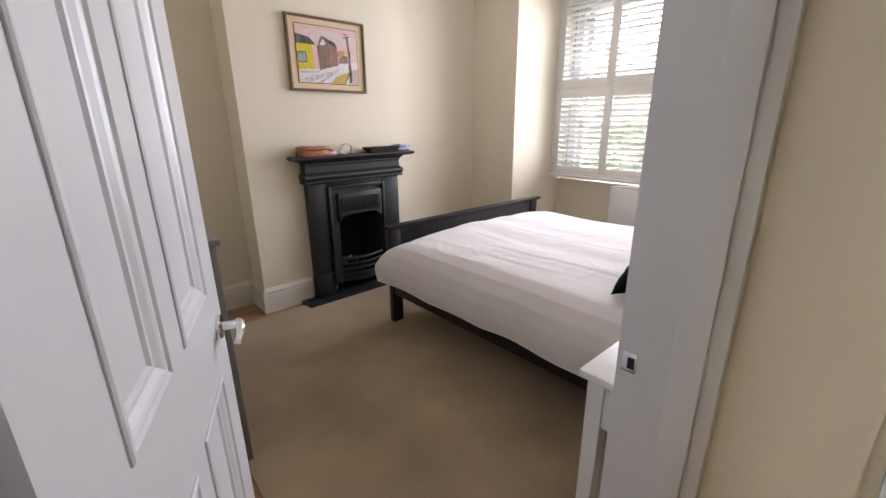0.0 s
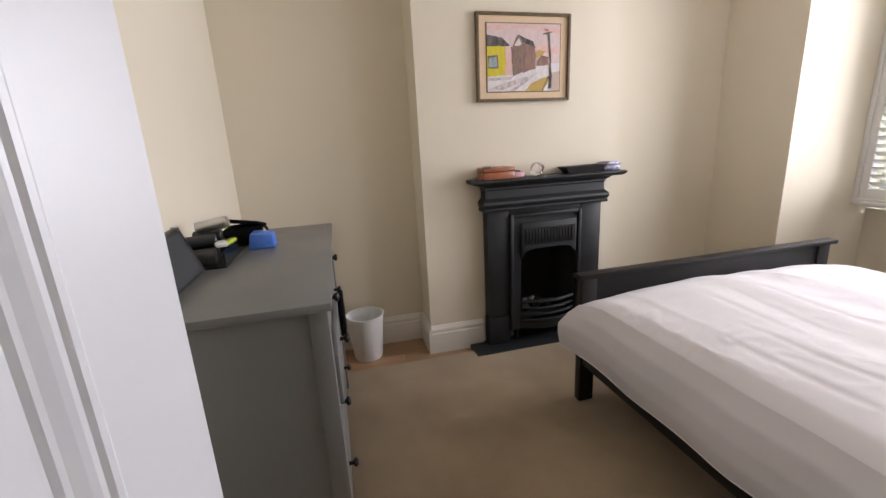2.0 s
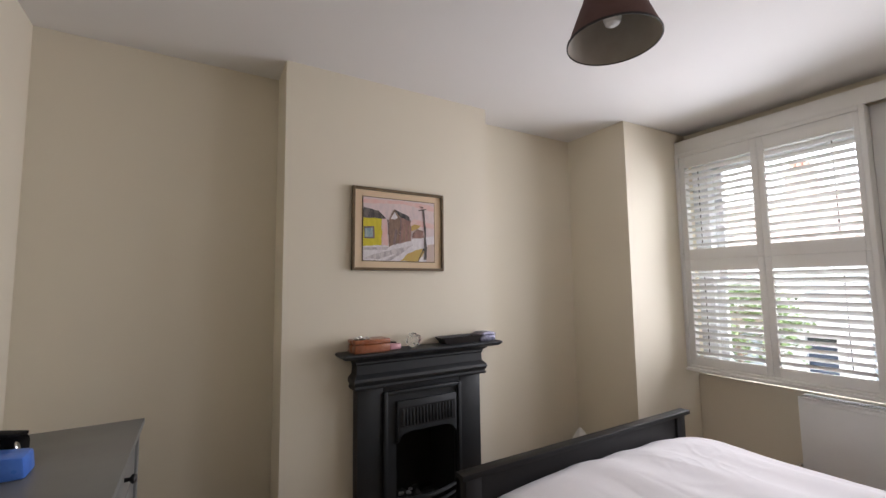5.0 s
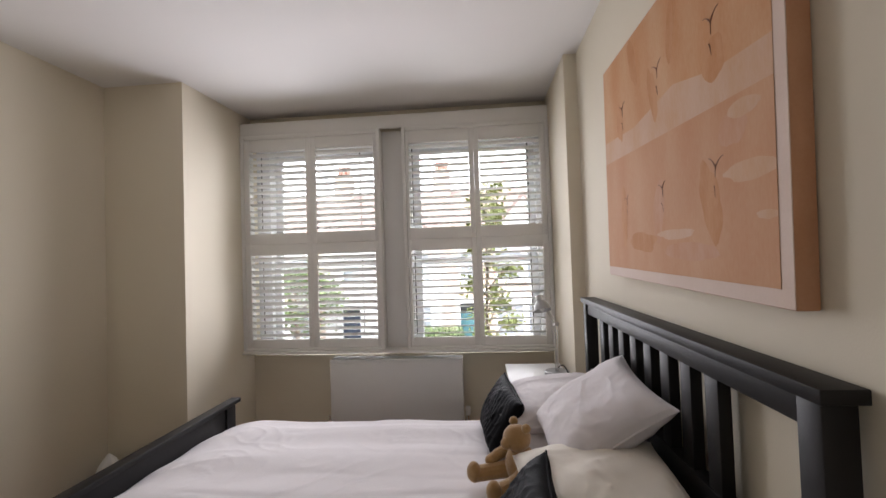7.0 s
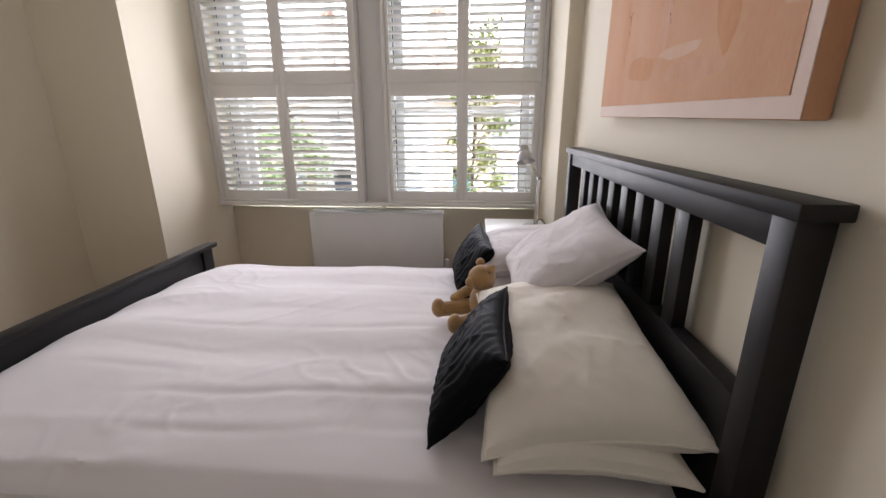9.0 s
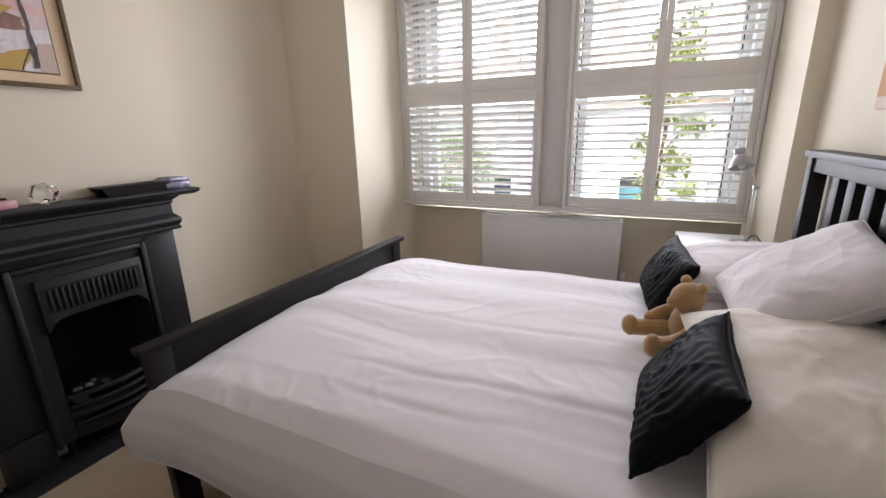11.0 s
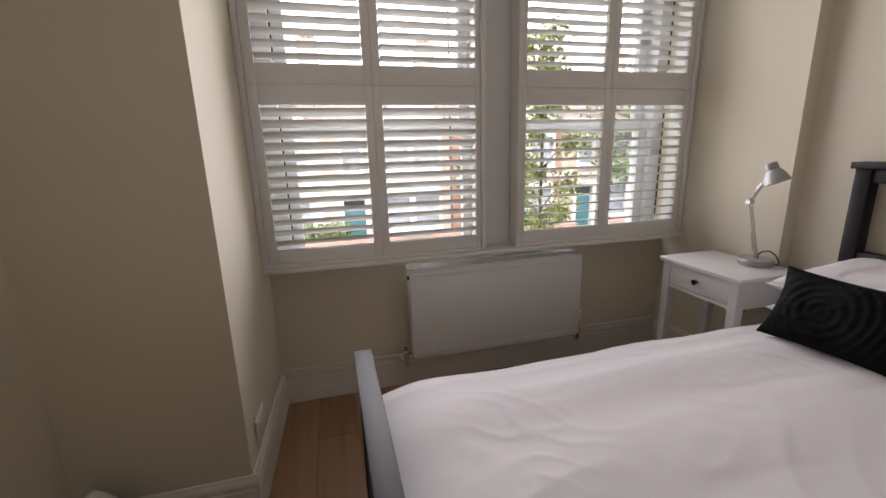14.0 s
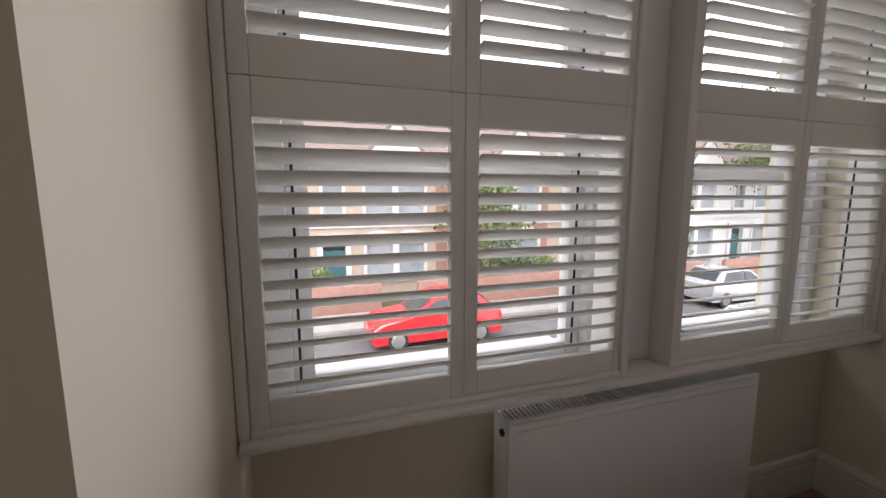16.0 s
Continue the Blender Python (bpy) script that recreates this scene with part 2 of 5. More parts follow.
def prism(bm, poly, axis, a, b, bevel=0.0):
    """poly: 2D points in the plane across the axis (yz for x, xz for y, xy for z)."""
    def at(p, h):
        return {"x": (h, p[0], p[1]), "y": (p[0], h, p[1]), "z": (p[0], p[1], h)}[axis]
    lo, hi = [bm.verts.new(at(p, a)) for p in poly], [bm.verts.new(at(p, b)) for p in poly]
    n = len(poly)
    fs = [bm.faces.new(lo[::-1]), bm.faces.new(hi)]
    for k in range(n):
        fs.append(bm.faces.new((lo[k], lo[(k + 1) % n], hi[(k + 1) % n], hi[k])))
    if bevel:
        bmesh.ops.bevel(bm, geom=list({e for f in fs for e in f.edges}), offset=bevel, segments=2, profile=0.5, affect="EDGES")
    return bm


def mesh(name, bm, mat, smooth=False):
    bmesh.ops.recalc_face_normals(bm, faces=bm.faces)
    me = bpy.data.meshes.new(name)
    bm.to_mesh(me)
    bm.free()
    me.materials.append(mat)
    if smooth:
        me.shade_smooth()
    return me


def smooth_by_angle(me, degrees=24):
    me.shade_smooth()
    me.set_sharp_from_angle(angle=radians(degrees))


def part(name, bm, mat, parent=None, label="", smooth=True):
    me = mesh(name, bm, mat)
    if smooth:
        smooth_by_angle(me)
    ob = new(name, me)
    if parent:
        ob.parent = parent
        if parent.type == "EMPTY":
            ob.matrix_parent_inverse = parent.matrix_basis.inverted()
    if label:
        ob["label"] = label
    return ob


def thing(name, label, category, base=(0, 0, 0), group="", kind=""):
    ob = new(name)
    ob.empty_display_size = 0.1
    ob.matrix_basis = Matrix.Translation(base)
    return tagged(ob, label, category, group, kind)


def solid(name, label, category, bm, mat, group="", kind="", smooth=True):
    return tagged(part(name, bm, mat, None, "", smooth), label, category, group, kind)


def B():
    return bmesh.new()


def one(*a, **k):
    return box(bmesh.new(), *a, **k)


def tube(p0, p1, r, seg=12):
    return ring_tube(bmesh.new(), [p0, p1], r, seg)


# ---- structure: walls, floor, ceiling ----
H = 2.625
XL, XW, YA, YB, YH = 0.49, 4.575, 3.41, 3.16, 0.37
PX, PY, YE, XB = 3.838, 2.826, 3.365, 2.825  # pier corner, back of the window-side alcove, breast corner
REVEAL = 2.798  # where the splayed reveal meets the window wall
def wall(name, label, *boxes):
    bm = B()
    for b in boxes:
        box(bm, *b)
    return tagged(part(name, bm, WALL, None, "", False), label, "wall", kind="structure")

wall("wall_west", "cream painted plaster wall behind the grey chest", (XL - 0.15, XL, 0.57, YA, 0, H))
wall("wall_north", "cream painted plaster wall of the fireplace alcoves", (XL - 0.15, XB, YA, YA + 0.15, 0, H))
wall("wall_north_alcove", "cream painted plaster wall of the alcove beside the window", (XB, PX, YE, YA + 0.15, 0, H))
bm = prism(B(), [(1.535, 0), (2.10, 0), (2.10, 0.66), (2.516, 0.66), (2.516, 0), (XB, 0), (XB, H), (1.535, H)], "y", YB, YA)
tagged(part("wall_chimney_breast", bm, WALL, None, "", False), "cream painted chimney breast around the fireplace", "wall", kind="structure")
bm = prism(B(), [(PX, PY), (XW, REVEAL), (XW + 0.33, REVEAL), (XW + 0.33, YA + 0.15), (PX, YA + 0.15)], "z", 0, H)
tagged(part("wall_pier_north", bm, WALL, None, "", False), "cream painted pier with a splayed reveal beside the window bay", "wall", kind="structure")
wall("wall_pier_south", "cream painted pier beside the window bay", (3.85, XW + 0.33, YH - 0.15, 0.445, 0, H))
wall("wall_south", "cream painted plaster wall behind the headboard", (1.48, 3.85, YH - 0.15, YH, 0, H))
wall("wall_window", "cream painted wall under and over the windows", (XW, XW + 0.33, 0.445, REVEAL, 0, 0.72), (XW, XW + 0.33, 0.445, REVEAL, 2.42, H), (XW, XW + 0.33, 1.572, 1.608, 0.72, 2.42))
wall("wall_door", "cream painted wall around the doorway", (XL - 0.15, 0.575, 0.42, 0.57, 0, H), (1.425, 1.48, YH - 0.15, 0.57, 0, H), (0.575, 1.425, 0.42, 0.57, 2.03, H))
wall("wall_hall_east", "cream painted wall of the landing", (1.45, 1.60, -1.6, YH - 0.15, 0, H))
wall("wall_hall_west", "cream painted wall of the landing", (0.02, 0.17, -1.6, 0.42, 0, H))
wall("wall_hall_south", "cream painted end wall of the landing", (0.02, 1.60, -1.75, -1.6, 0, H))
bm = one(0.0, XW + 0.33, -1.75, YA + 0.15, H, H + 0.12)
tagged(part("ceiling", bm, CEIL, None, "", False), "white painted plaster ceiling", "ceiling", kind="structure")

# moulded skirting boards, butted along each wall
SKIRT = [(0, 0), (0.020, 0), (0.020, 0.132), (0.0165, 0.138), (0.0165, 0.146), (0.019, 0.152), (0.017, 0.163), (0.010, 0.172), (0.006, 0.182), (0, 0.184)]
def skirting(axis, wall_at, way, a, b, slope=0.0):
    bm = B()
    prism(bm, [(wall_at + way * d, h) for d, h in SKIRT], axis, a, b)
    if slope:
        for v in bm.verts:
            v.co.y += slope * (v.co.x - a)
    tagged(part("baseboard", bm, TRIM), "off-white painted moulded skirting board", "skirting board", kind="structure")

skirting("y", XL, 1, 0.57, YA - 0.021)
skirting("x", YA, -1, XL, 1.514)
skirting("y", 1.535, -1, YB - 0.0205, YA)
skirting("x", YB, -1, 1.535, 1.884)
skirting("x", YB, -1, 2.710, XB)
skirting("y", XB, 1, YB - 0.0205, YE)
skirting("x", YE, -1, XB + 0.021, PX - 0.021)
skirting("y", PX, -1, PY - 0.0205, YE)
skirting("x", PY, -1, PX, XW - 0.021, (REVEAL - PY) / (XW - PX))
skirting("y", XW, -1, 0.445, REVEAL)
skirting("x", 0.445, 1, 3.85, XW - 0.021)
skirting("y", 3.85, -1, YH + 0.021, 0.4655)
skirting("x", YH, 1, 1.501, 3.829)
skirting("y", 1.48, 1, YH, 0.59)

# plaster ledge lines and window boards
bm = one(4.40, XW, 0.447, REVEAL, 0.762, 0.785, 0.006)
tagged(part("window_board", bm, SHUT), "white painted window board under the shutters", "window sill", kind="structure")


# ---- windows: sash frames, glass, shutters ----
def sash_window(name, y0, y1, north=0.07):
    w = thing(name, "white painted timber sash window behind shutters", "window", (4.75, (y0 + y1) / 2, 0.72), kind="structure")
    z0, z1, zm = 0.72, 2.42, 1.43
    bm = B()
    box(bm, 4.66, 4.84, y0, y0 + 0.07, z0, z1, 0.004)
    box(bm, 4.66, 4.84, y1 - north, y1, z0, z1, 0.004)
    box(bm, 4.66, 4.84, y0 + 0.07, y1 - north, z1 - 0.06, z1, 0.004)
    box(bm, 4.66, 4.90, y0 + 0.07, y1 - north, z0, z0 + 0.035, 0.004)
    part("window_frame", bm, SASH, w)
    for nm, x, a, b in (("lower_sash", 4.70, z0 + 0.035, zm + 0.02), ("upper_sash", 4.75, zm - 0.02, z1 - 0.06)):
        bm = B()
        box(bm, x, x + 0.045, y0 + 0.07, y0 + 0.13, a, b, 0.004)
        box(bm, x, x + 0.045, y1 - north - 0.06, y1 - north, a, b, 0.004)
        box(bm, x, x + 0.045, y0 + 0.13, y1 - north - 0.06, b - 0.045, b, 0.004)
        box(bm, x, x + 0.045, y0 + 0.13, y1 - north - 0.06, a, a + 0.05, 0.004)
        sash = part(nm, bm, SASH, w)
        pane = part("pane", one(x + 0.02, x + 0.024, y0 + 0.131, y1 - north - 0.061, a + 0.051, b - 0.046), PANE, sash, smooth=False)
        pane.visible_shadow = False
    part("window_sill", one(4.84, 4.94, y0, y1, 0.66, 0.70, 0.006), SASH, w)
    return w

sash_window("window_1", 1.608, REVEAL, 0.115)
sash_window("window_2", 0.447, 1.572)

def louvre(y0, y1, z, tilt):
    """A slat of elliptic section, turned about its long axis so that its inner edge stands high."""
    bm = B()
    pts = []
    for k in range(12):
        a = 2 * math.pi * k / 12
        u, v = 0.0305 * math.cos(a), 0.0048 * math.sin(a)
        c, s = math.cos(radians(tilt)), math.sin(radians(tilt))
        pts.append((4.450 + u * c - v * s, z + u * s + v * c))
    prism(bm, pts, "y", y0, y1)
    return bm

def shutter_panel(y0, y1, z0, z1, hole, tilt, rod, group):
    """y0..y1, z0..z1: the panel; hole: the louvred opening; rod: where the tilt rod hangs."""
    h0, h1, k0, k1 = hole
    p = thing("shutter_panel", "white painted plantation shutter panel with tilted slats", "shutter", (4.45, (y0 + y1) / 2, z0), group)
    part("stile", one(4.435, 4.463, y0, h0, z0, z1, 0.003), SHUT, p)
    part("stile", one(4.435, 4.463, h1, y1, z0, z1, 0.003), SHUT, p)
    part("top_rail", one(4.435, 4.463, h0, h1, k1, z1, 0.003), SHUT, p)
    part("bottom_rail", one(4.435, 4.463, h0, h1, z0, k0, 0.003), SHUT, p)
    n = 13
    pitch = (k1 - k0 - 0.012) / n
    for i in range(n):
        part("slat", louvre(h0 + 0.002, h1 - 0.002, k0 + 0.006 + (i + 0.5) * pitch, tilt + random.uniform(-1.2, 1.2)), SHUT, p)
    part("tilt_rod", tube((4.487, rod, k0 + 0.02), (4.487, rod, k1 - 0.02), 0.0035, 8), BLACKP, p, "dark metal tilt rod")
    return p

def shutter_set(name, y0, y1, ya, yb, yc, yd, rods, tilts):
    f = thing(name, "white painted shutter frame fixed in the window bay", "shutter frame", (4.45, (y0 + y1) / 2, 0.785), kind="structure")
    part("frame_side", one(4.425, 4.575, y0, y0 + 0.026, 0.785, 2.443, 0.004), SHUT, f)
    part("frame_side", one(4.425, 4.575, y1 - 0.026, y1, 0.785, 2.443, 0.004), SHUT, f)
    part("frame_head", one(4.425, 4.575, y0 + 0.026, y1 - 0.026, 2.412, 2.443, 0.004), SHUT, f)
    part("frame_foot", one(4.425, 4.575, y0 + 0.026, y1 - 0.026, 0.785, 0.803, 0.004), SHUT, f)
    mid = (yb + yc) / 2
    for (a, b, c, d), rod, side in (((y0 + 0.028, ya, yb, mid - 0.0004), rods[0], 0), ((mid + 0.0004, yc, yd, y1 - 0.028), rods[1], 1)):
        shutter_panel(a, d, 0.8035, 1.5958, (b, c, 0.868, 1.512), tilts[side], rod, "window shutters")
        shutter_panel(a, d, 1.5966, 2.4115, (b, c, 1.681, 2.321), tilts[side + 2], rod, "window shutters")

shutter_set("shutter_frame_1", 1.700, 2.802, 1.752, 2.206, 2.283, 2.733, (1.868, 2.660), (-33, -33, -15, -15))
shutter_set("shutter_frame_2", 0.448, 1.530, 0.514, 0.956, 1.031, 1.481, (0.597, 1.462), (-14, -14, -8, -8))
bm = one(4.436, 4.456, 0.447, 2.802, 2.4435, 2.545, 0.003)
tagged(part("window_fascia", bm, SHUT), "white painted fascia board above the shutters", "fascia", kind="structure")
bm = one(4.515, 4.575, 1.531, 1.699, 0.785, 2.443, 0.003)
tagged(part("window_mullion", bm, SHUT), "white painted post between the two windows", "mullion", kind="structure")


# ---- door ----
def door_leaf():
    """Four-panel leaf, local x from the hinge to the free edge, y = 0 is the face towards the landing."""
    W, HT, T = 0.700, 1.985, 0.040
    d = thing("door_1", "white gloss painted four-panel door standing open into the room", "door", (0.616, 0.613, 0.008), kind="structure")
    M = Matrix.Translation((0.616, 0.613, 0.008)) @ Matrix.Rotation(radians(68.6), 4, "Z")
    cols, rows = ((0.128, 0.304), (0.378, 0.588)), ((0.20, 0.790), (0.968, 1.87))
    bm = B()
    xs, zs = [0, 0.128, 0.304, 0.378, 0.588, W], [0, 0.20, 0.790, 0.968, 1.87, HT]
    for i in range(5):
        for j in range(5):
            if i in (1, 3) and j in (1, 3):
                box(bm, xs[i], xs[i + 1], 0.012, T - 0.012, zs[j], zs[j + 1])
            else:
                box(bm, xs[i], xs[i + 1], 0, T, zs[j], zs[j + 1])
    bmesh.ops.remove_doubles(bm, verts=bm.verts, dist=0.0001)
    bm.transform(M)
    leaf = part("leaf", bm, GLOSS, d, smooth=False)
    for x0, x1 in cols:
        for z0, z1 in rows:
            for y, s in ((0.012, -1), (T - 0.012, 1)):
                bm = B()
                prof = [(0.0, 0.0), (0.0, 0.0145), (0.003, 0.0165), (0.009, 0.0165), (0.013, 0.0125), (0.018, 0.0125), (0.024, 0.0105), (0.034, 0.0055), (0.039, 0.0045), (0.044, 0.0)]
                loops = []
                for inset, hgt in prof:
                    yy = y + s * hgt
                    loops.append([bm.verts.new(v) for v in ((x0 + inset, yy, z0 + inset), (x1 - inset, yy, z0 + inset), (x1 - inset, yy, z1 - inset), (x0 + inset, yy, z1 - inset))])
                for p, q in zip(loops, loops[1:]):
                    for k in range(4):
                        bm.faces.new((p[k], p[(k + 1) % 4], q[(k + 1) % 4], q[k]))
                bm.transform(M)
                part("panel_moulding", bm, GLOSS, d, smooth=False)
    for s, y in ((-1, 0.0), (1, T)):
        bm = lathe(B(), [(0.027, y), (0.027, y + s * 0.006), (0.024, y + s * 0.009), (0.010, y + s * 0.010), (0.010, y + s * 0.040)], (0.640, 0, 0.878), 28, "y")
        bm.transform(M)
        handle = part("door_handle", bm, CHROME, d, "polished chrome rose and lever")
        bm = ring_tube(B(), [(0.646, y + s * 0.040, 0.880), (0.638, y + s * 0.046, 0.879), (0.622, y + s * 0.048, 0.876), (0.602, y + s * 0.046, 0.869), (0.584, y + s * 0.043, 0.861)], [0.010, 0.0105, 0.0095, 0.009, 0.0075], 12)
        bm.transform(M)
        part("lever", bm, CHROME, handle)
    bm = one(W - 0.001, W + 0.001, 0.010, 0.030, 0.80, 0.94)
    bm.transform(M)
    part("latch_plate", bm, STEEL, d)
    for z in (0.22, 1.0, 1.75):
        bm = lathe(B(), [(0.006, z - 0.045), (0.006, z + 0.045)], (-0.002, T + 0.004, 0), 10)
        bm.transform(M)
        part("hinge", bm, STEEL, d)

door_leaf()
f = thing("door_frame_1", "white gloss painted door lining with architraves", "door frame", (1.0, 0.50, 0), kind="structure")
part("jamb", one(0.575, 0.598, 0.40, 0.572, 0, 2.0, 0.002), GLOSS, f)
part("jamb", one(1.402, 1.425, 0.40, 0.572, 0, 2.0, 0.002), GLOSS, f)
part("head_lining", one(0.575, 1.425, 0.40, 0.572, 2.0, 2.03, 0.002), GLOSS, f)
part("door_stop", one(1.389, 1.402, 0.424, 0.474, 0, 2.0, 0.002), GLOSS, f)
part("door_stop", one(0.598, 0.611, 0.448, 0.500, 0, 2.0, 0.002), GLOSS, f)
part("strike_plate", one(1.3995, 1.4025, 0.534, 0.562, 0.850, 0.892, 0.0008), CHROME, f, "chrome strike plate")
# dark patch on the plate paints the shaded latch hole, nothing is cut
part("latch_hole_shade", one(1.3988, 1.4025, 0.537, 0.550, 0.858, 0.882), DARK, f)
for y, s, nm in ((0.42, -1, 0), (0.57, 1, 1)):
    prof = [(0, 0), (0, 0.016), (0.012, 0.020), (0.050, 0.017), (0.058, 0.012), (0.066, 0.016), (0.070, 0.010), (0.070, 0)]
    right = 1.4255 if nm == 0 else 1.446
    bm = prism(B(), [(right + u * (0.34 if nm == 0 else 0.47), y + s * v) for u, v in prof], "z", 0, 2.07)
    part("architrave", bm, GLOSS, f)
    bm = prism(B(), [(0.59 - u, y + s * v) for u, v in prof], "z", 0, 2.07)
    part("architrave", bm, GLOSS, f)
    bm = prism(B(), [(y + s * v, 2.012 + u) for u, v in prof], "x", 0.592, 1.408)
    part("architrave", bm, GLOSS, f)
# architrave of the next doorway along the landing
f = thing("door_frame_2", "white painted architrave of another doorway on the landing", "door frame", (1.43, -0.1, 0), kind="structure")
part("architrave", one(1.428, 1.45, 0.12, 0.20, 0, 2.07, 0.004), GLOSS, f)


# ---- carpet ----
bm = one(0.96, 2.80, 0.62, 3.07, 0.0, 0.014, 0.005)
solid("carpet", "beige cut-pile carpet laid over the wooden floor", "carpet", bm, CARPET)


# ---- fireplace ----
def fireplace():
    cx = 2.293
    f = thing("fireplace", "black cast-iron bedroom fireplace with mantel shelf", "fireplace", (cx, 3.08, 0))
    part("hearth", prism(B(), [(1.785, 2.985), (2.80, 2.985), (2.80, YB), (1.785, YB)], "z", 0.0, 0.022, 0.004), IRON, f)
    x0, x1, xi0, xi1 = 1.902, 2.680, 2.045, 2.533
    zo = 0.865
    yf = 3.085
    for a, b in ((x0, xi0), (xi1, x1)):
        part("pilaster", one(a, b, yf, YB, 0.21, 0.905, 0.004), IRON, f)
        part("plinth_block", one(a - 0.003, b, yf - 0.006, YB, 0.022, 0.205, 0.004), IRON, f)
    part("lintel", one(xi0, xi1, yf, YB, zo, 0.905, 0.003), IRON, f)
    # stepped inner frame round the insert
    bm = B()
    for a, b, c, d in ((xi0, xi0 + 0.022, 0.10, zo), (xi1 - 0.022, xi1, 0.10, zo), (xi0 + 0.022, xi1 - 0.022, zo - 0.022, zo)):
        box(bm, a, b, yf - 0.018, yf + 0.03, c, d, 0.005)
    part("inner_frame", bm, IRON, f)
    # insert plate with an arched mouth
    o0, o1, zt = 2.122, 2.500, 0.638
    arch = []
    for k in range(13):
        t = k / 12
        x = o0 + (o1 - o0) * t
        e = min(t, 1 - t)
        arch.append((x, zt - 0.055 * (max(0, 0.14 - e) / 0.14) ** 2))
    bm = prism(B(), [(xi0 + 0.022, 0.10), (o0, 0.10)] + arch + [(o1, 0.10), (xi1 - 0.022, 0.10), (xi1 - 0.022, zo - 0.022), (xi0 + 0.022, zo - 0.022)], "y", yf + 0.004, yf + 0.022)
    part("insert", bm, IRON, f)
    # hood swelling forward over the mouth, with a fluted grille
    bm = prism(B(), arch + [(o1, 0.805), (o0, 0.805)], "y", yf - 0.014, yf + 0.004, 0.003)
    part("hood", bm, IRON, f)
    for i in range(16):
        x = 2.156 + i * (2.466 - 2.156) / 15
        part("grille_bar", one(x - 0.005, x + 0.005, yf - 0.022, yf - 0.014, 0.670, 0.762, 0.003), IRON, f)
    # flat black plate on the hood paints the shade between the bars
    part("grille_shade_plate", one(2.135, 2.487, yf - 0.0155, yf - 0.0142, 0.662, 0.770), SOOT_SHADE, f)
    # frieze: run mouldings, returned at the ends
    prof = [(0.0, 0.895), (0.030, 0.895), (0.034, 0.905), (0.026, 0.915), (0.034, 0.925), (0.040, 0.938), (0.036, 0.952), (0.022, 0.964), (0.012, 0.972), (0.010, 1.018), (0.018, 1.026), (0.018, 1.036), (0.034, 1.046), (0.046, 1.056), (0.0, 1.056)]
    bm = B()
    loops = []
    for d, z in prof:
        loops.append([bm.verts.new(v) for v in ((x0 - d * 0.75, YB, z), (x0 - d * 0.75, yf - d, z), (x1 + d * 0.75, yf - d, z), (x1 + d * 0.75, YB, z))])
    for p, q in zip(loops, loops[1:]):
        for k in range(3):
            bm.faces.new((p[k], p[k + 1], q[k + 1], q[k]))
    bm.faces.new(loops[0])
    bm.faces.new(loops[-1])
    part("frieze", bm, IRON, f)
    # shelf with a bowed, moulded edge
    bm = B()
    loops = []
    for g, z in ((0.0, 1.056), (0.012, 1.058), (0.024, 1.066), (0.030, 1.076), (0.026, 1.083), (0.018, 1.086)):
        loops.append([bm.verts.new(v) for v in ((1.832 - g, YB, z), (1.832 - g, 3.052 - g, z), (1.845 - g, 3.040 - g, z), (2.773 + g, 3.040 - g, z), (2.786 + g, 3.052 - g, z), (2.786 + g, YB, z))])
    for p, q in zip(loops, loops[1:]):
        for k in range(5):
            bm.faces.new((p[k], p[k + 1], q[k + 1], q[k]))
    bm.faces.new(loops[0])
    bm.faces.new(loops[-1])
    part("mantel_shelf", bm, IRON, f)
    # fire chamber
    for nm, q in (("chamber_side", (2.101, 2.115, 3.108, 3.40, 0.022, 0.655)), ("chamber_side", (2.5015, 2.5155, 3.108, 3.40, 0.022, 0.655)), ("chamber_back", (2.115, 2.501, 3.385, 3.40, 0.022, 0.655)),
                  ("chamber_floor", (2.115, 2.501, 3.108, 3.385, 0.022, 0.03)), ("chamber_top", (2.115, 2.501, 3.108, 3.385, 0.645, 0.655))):
        part(nm, one(*q), SOOT_SHADE, f, smooth=False)
    part("grate", one(2.118, 2.498, 3.11, 3.36, 0.16, 0.175), SOOT_SHADE, f)
    for i, z in enumerate((0.165, 0.205, 0.245, 0.288)):
        pts = [(2.127 + 0.366 * k / 10, 3.088 - (0.055 - 0.004 * i) * math.sin(math.pi * k / 10), z) for k in range(11)]
        part("fire_bar", ring_tube(B(), pts, 0.0085 if i < 3 else 0.011, 8), IRON, f)
    bm = B()
    pts = [(2.127 + 0.366 * k / 10, 3.09 - 0.05 * math.sin(math.pi * k / 10)) for k in range(11)]
    prism(bm, pts + [(2.493, 3.10), (2.127, 3.10)], "z", 0.10, 0.150)
    part("ash_front", bm, IRON, f)

def lump(bm, c, r, seed, squash=1.0):
    g = bmesh.ops.create_icosphere(bm, subdivisions=2, radius=r)
    for v in g["verts"]:
        k = 1 + 0.5 * noise.noise(v.co * (1.6 / r) + Vector((seed, seed * 2.3, 0)))
        v.co = Vector((v.co.x * k, v.co.y * k, v.co.z * k * squash)) + Vector(c)
    return bm

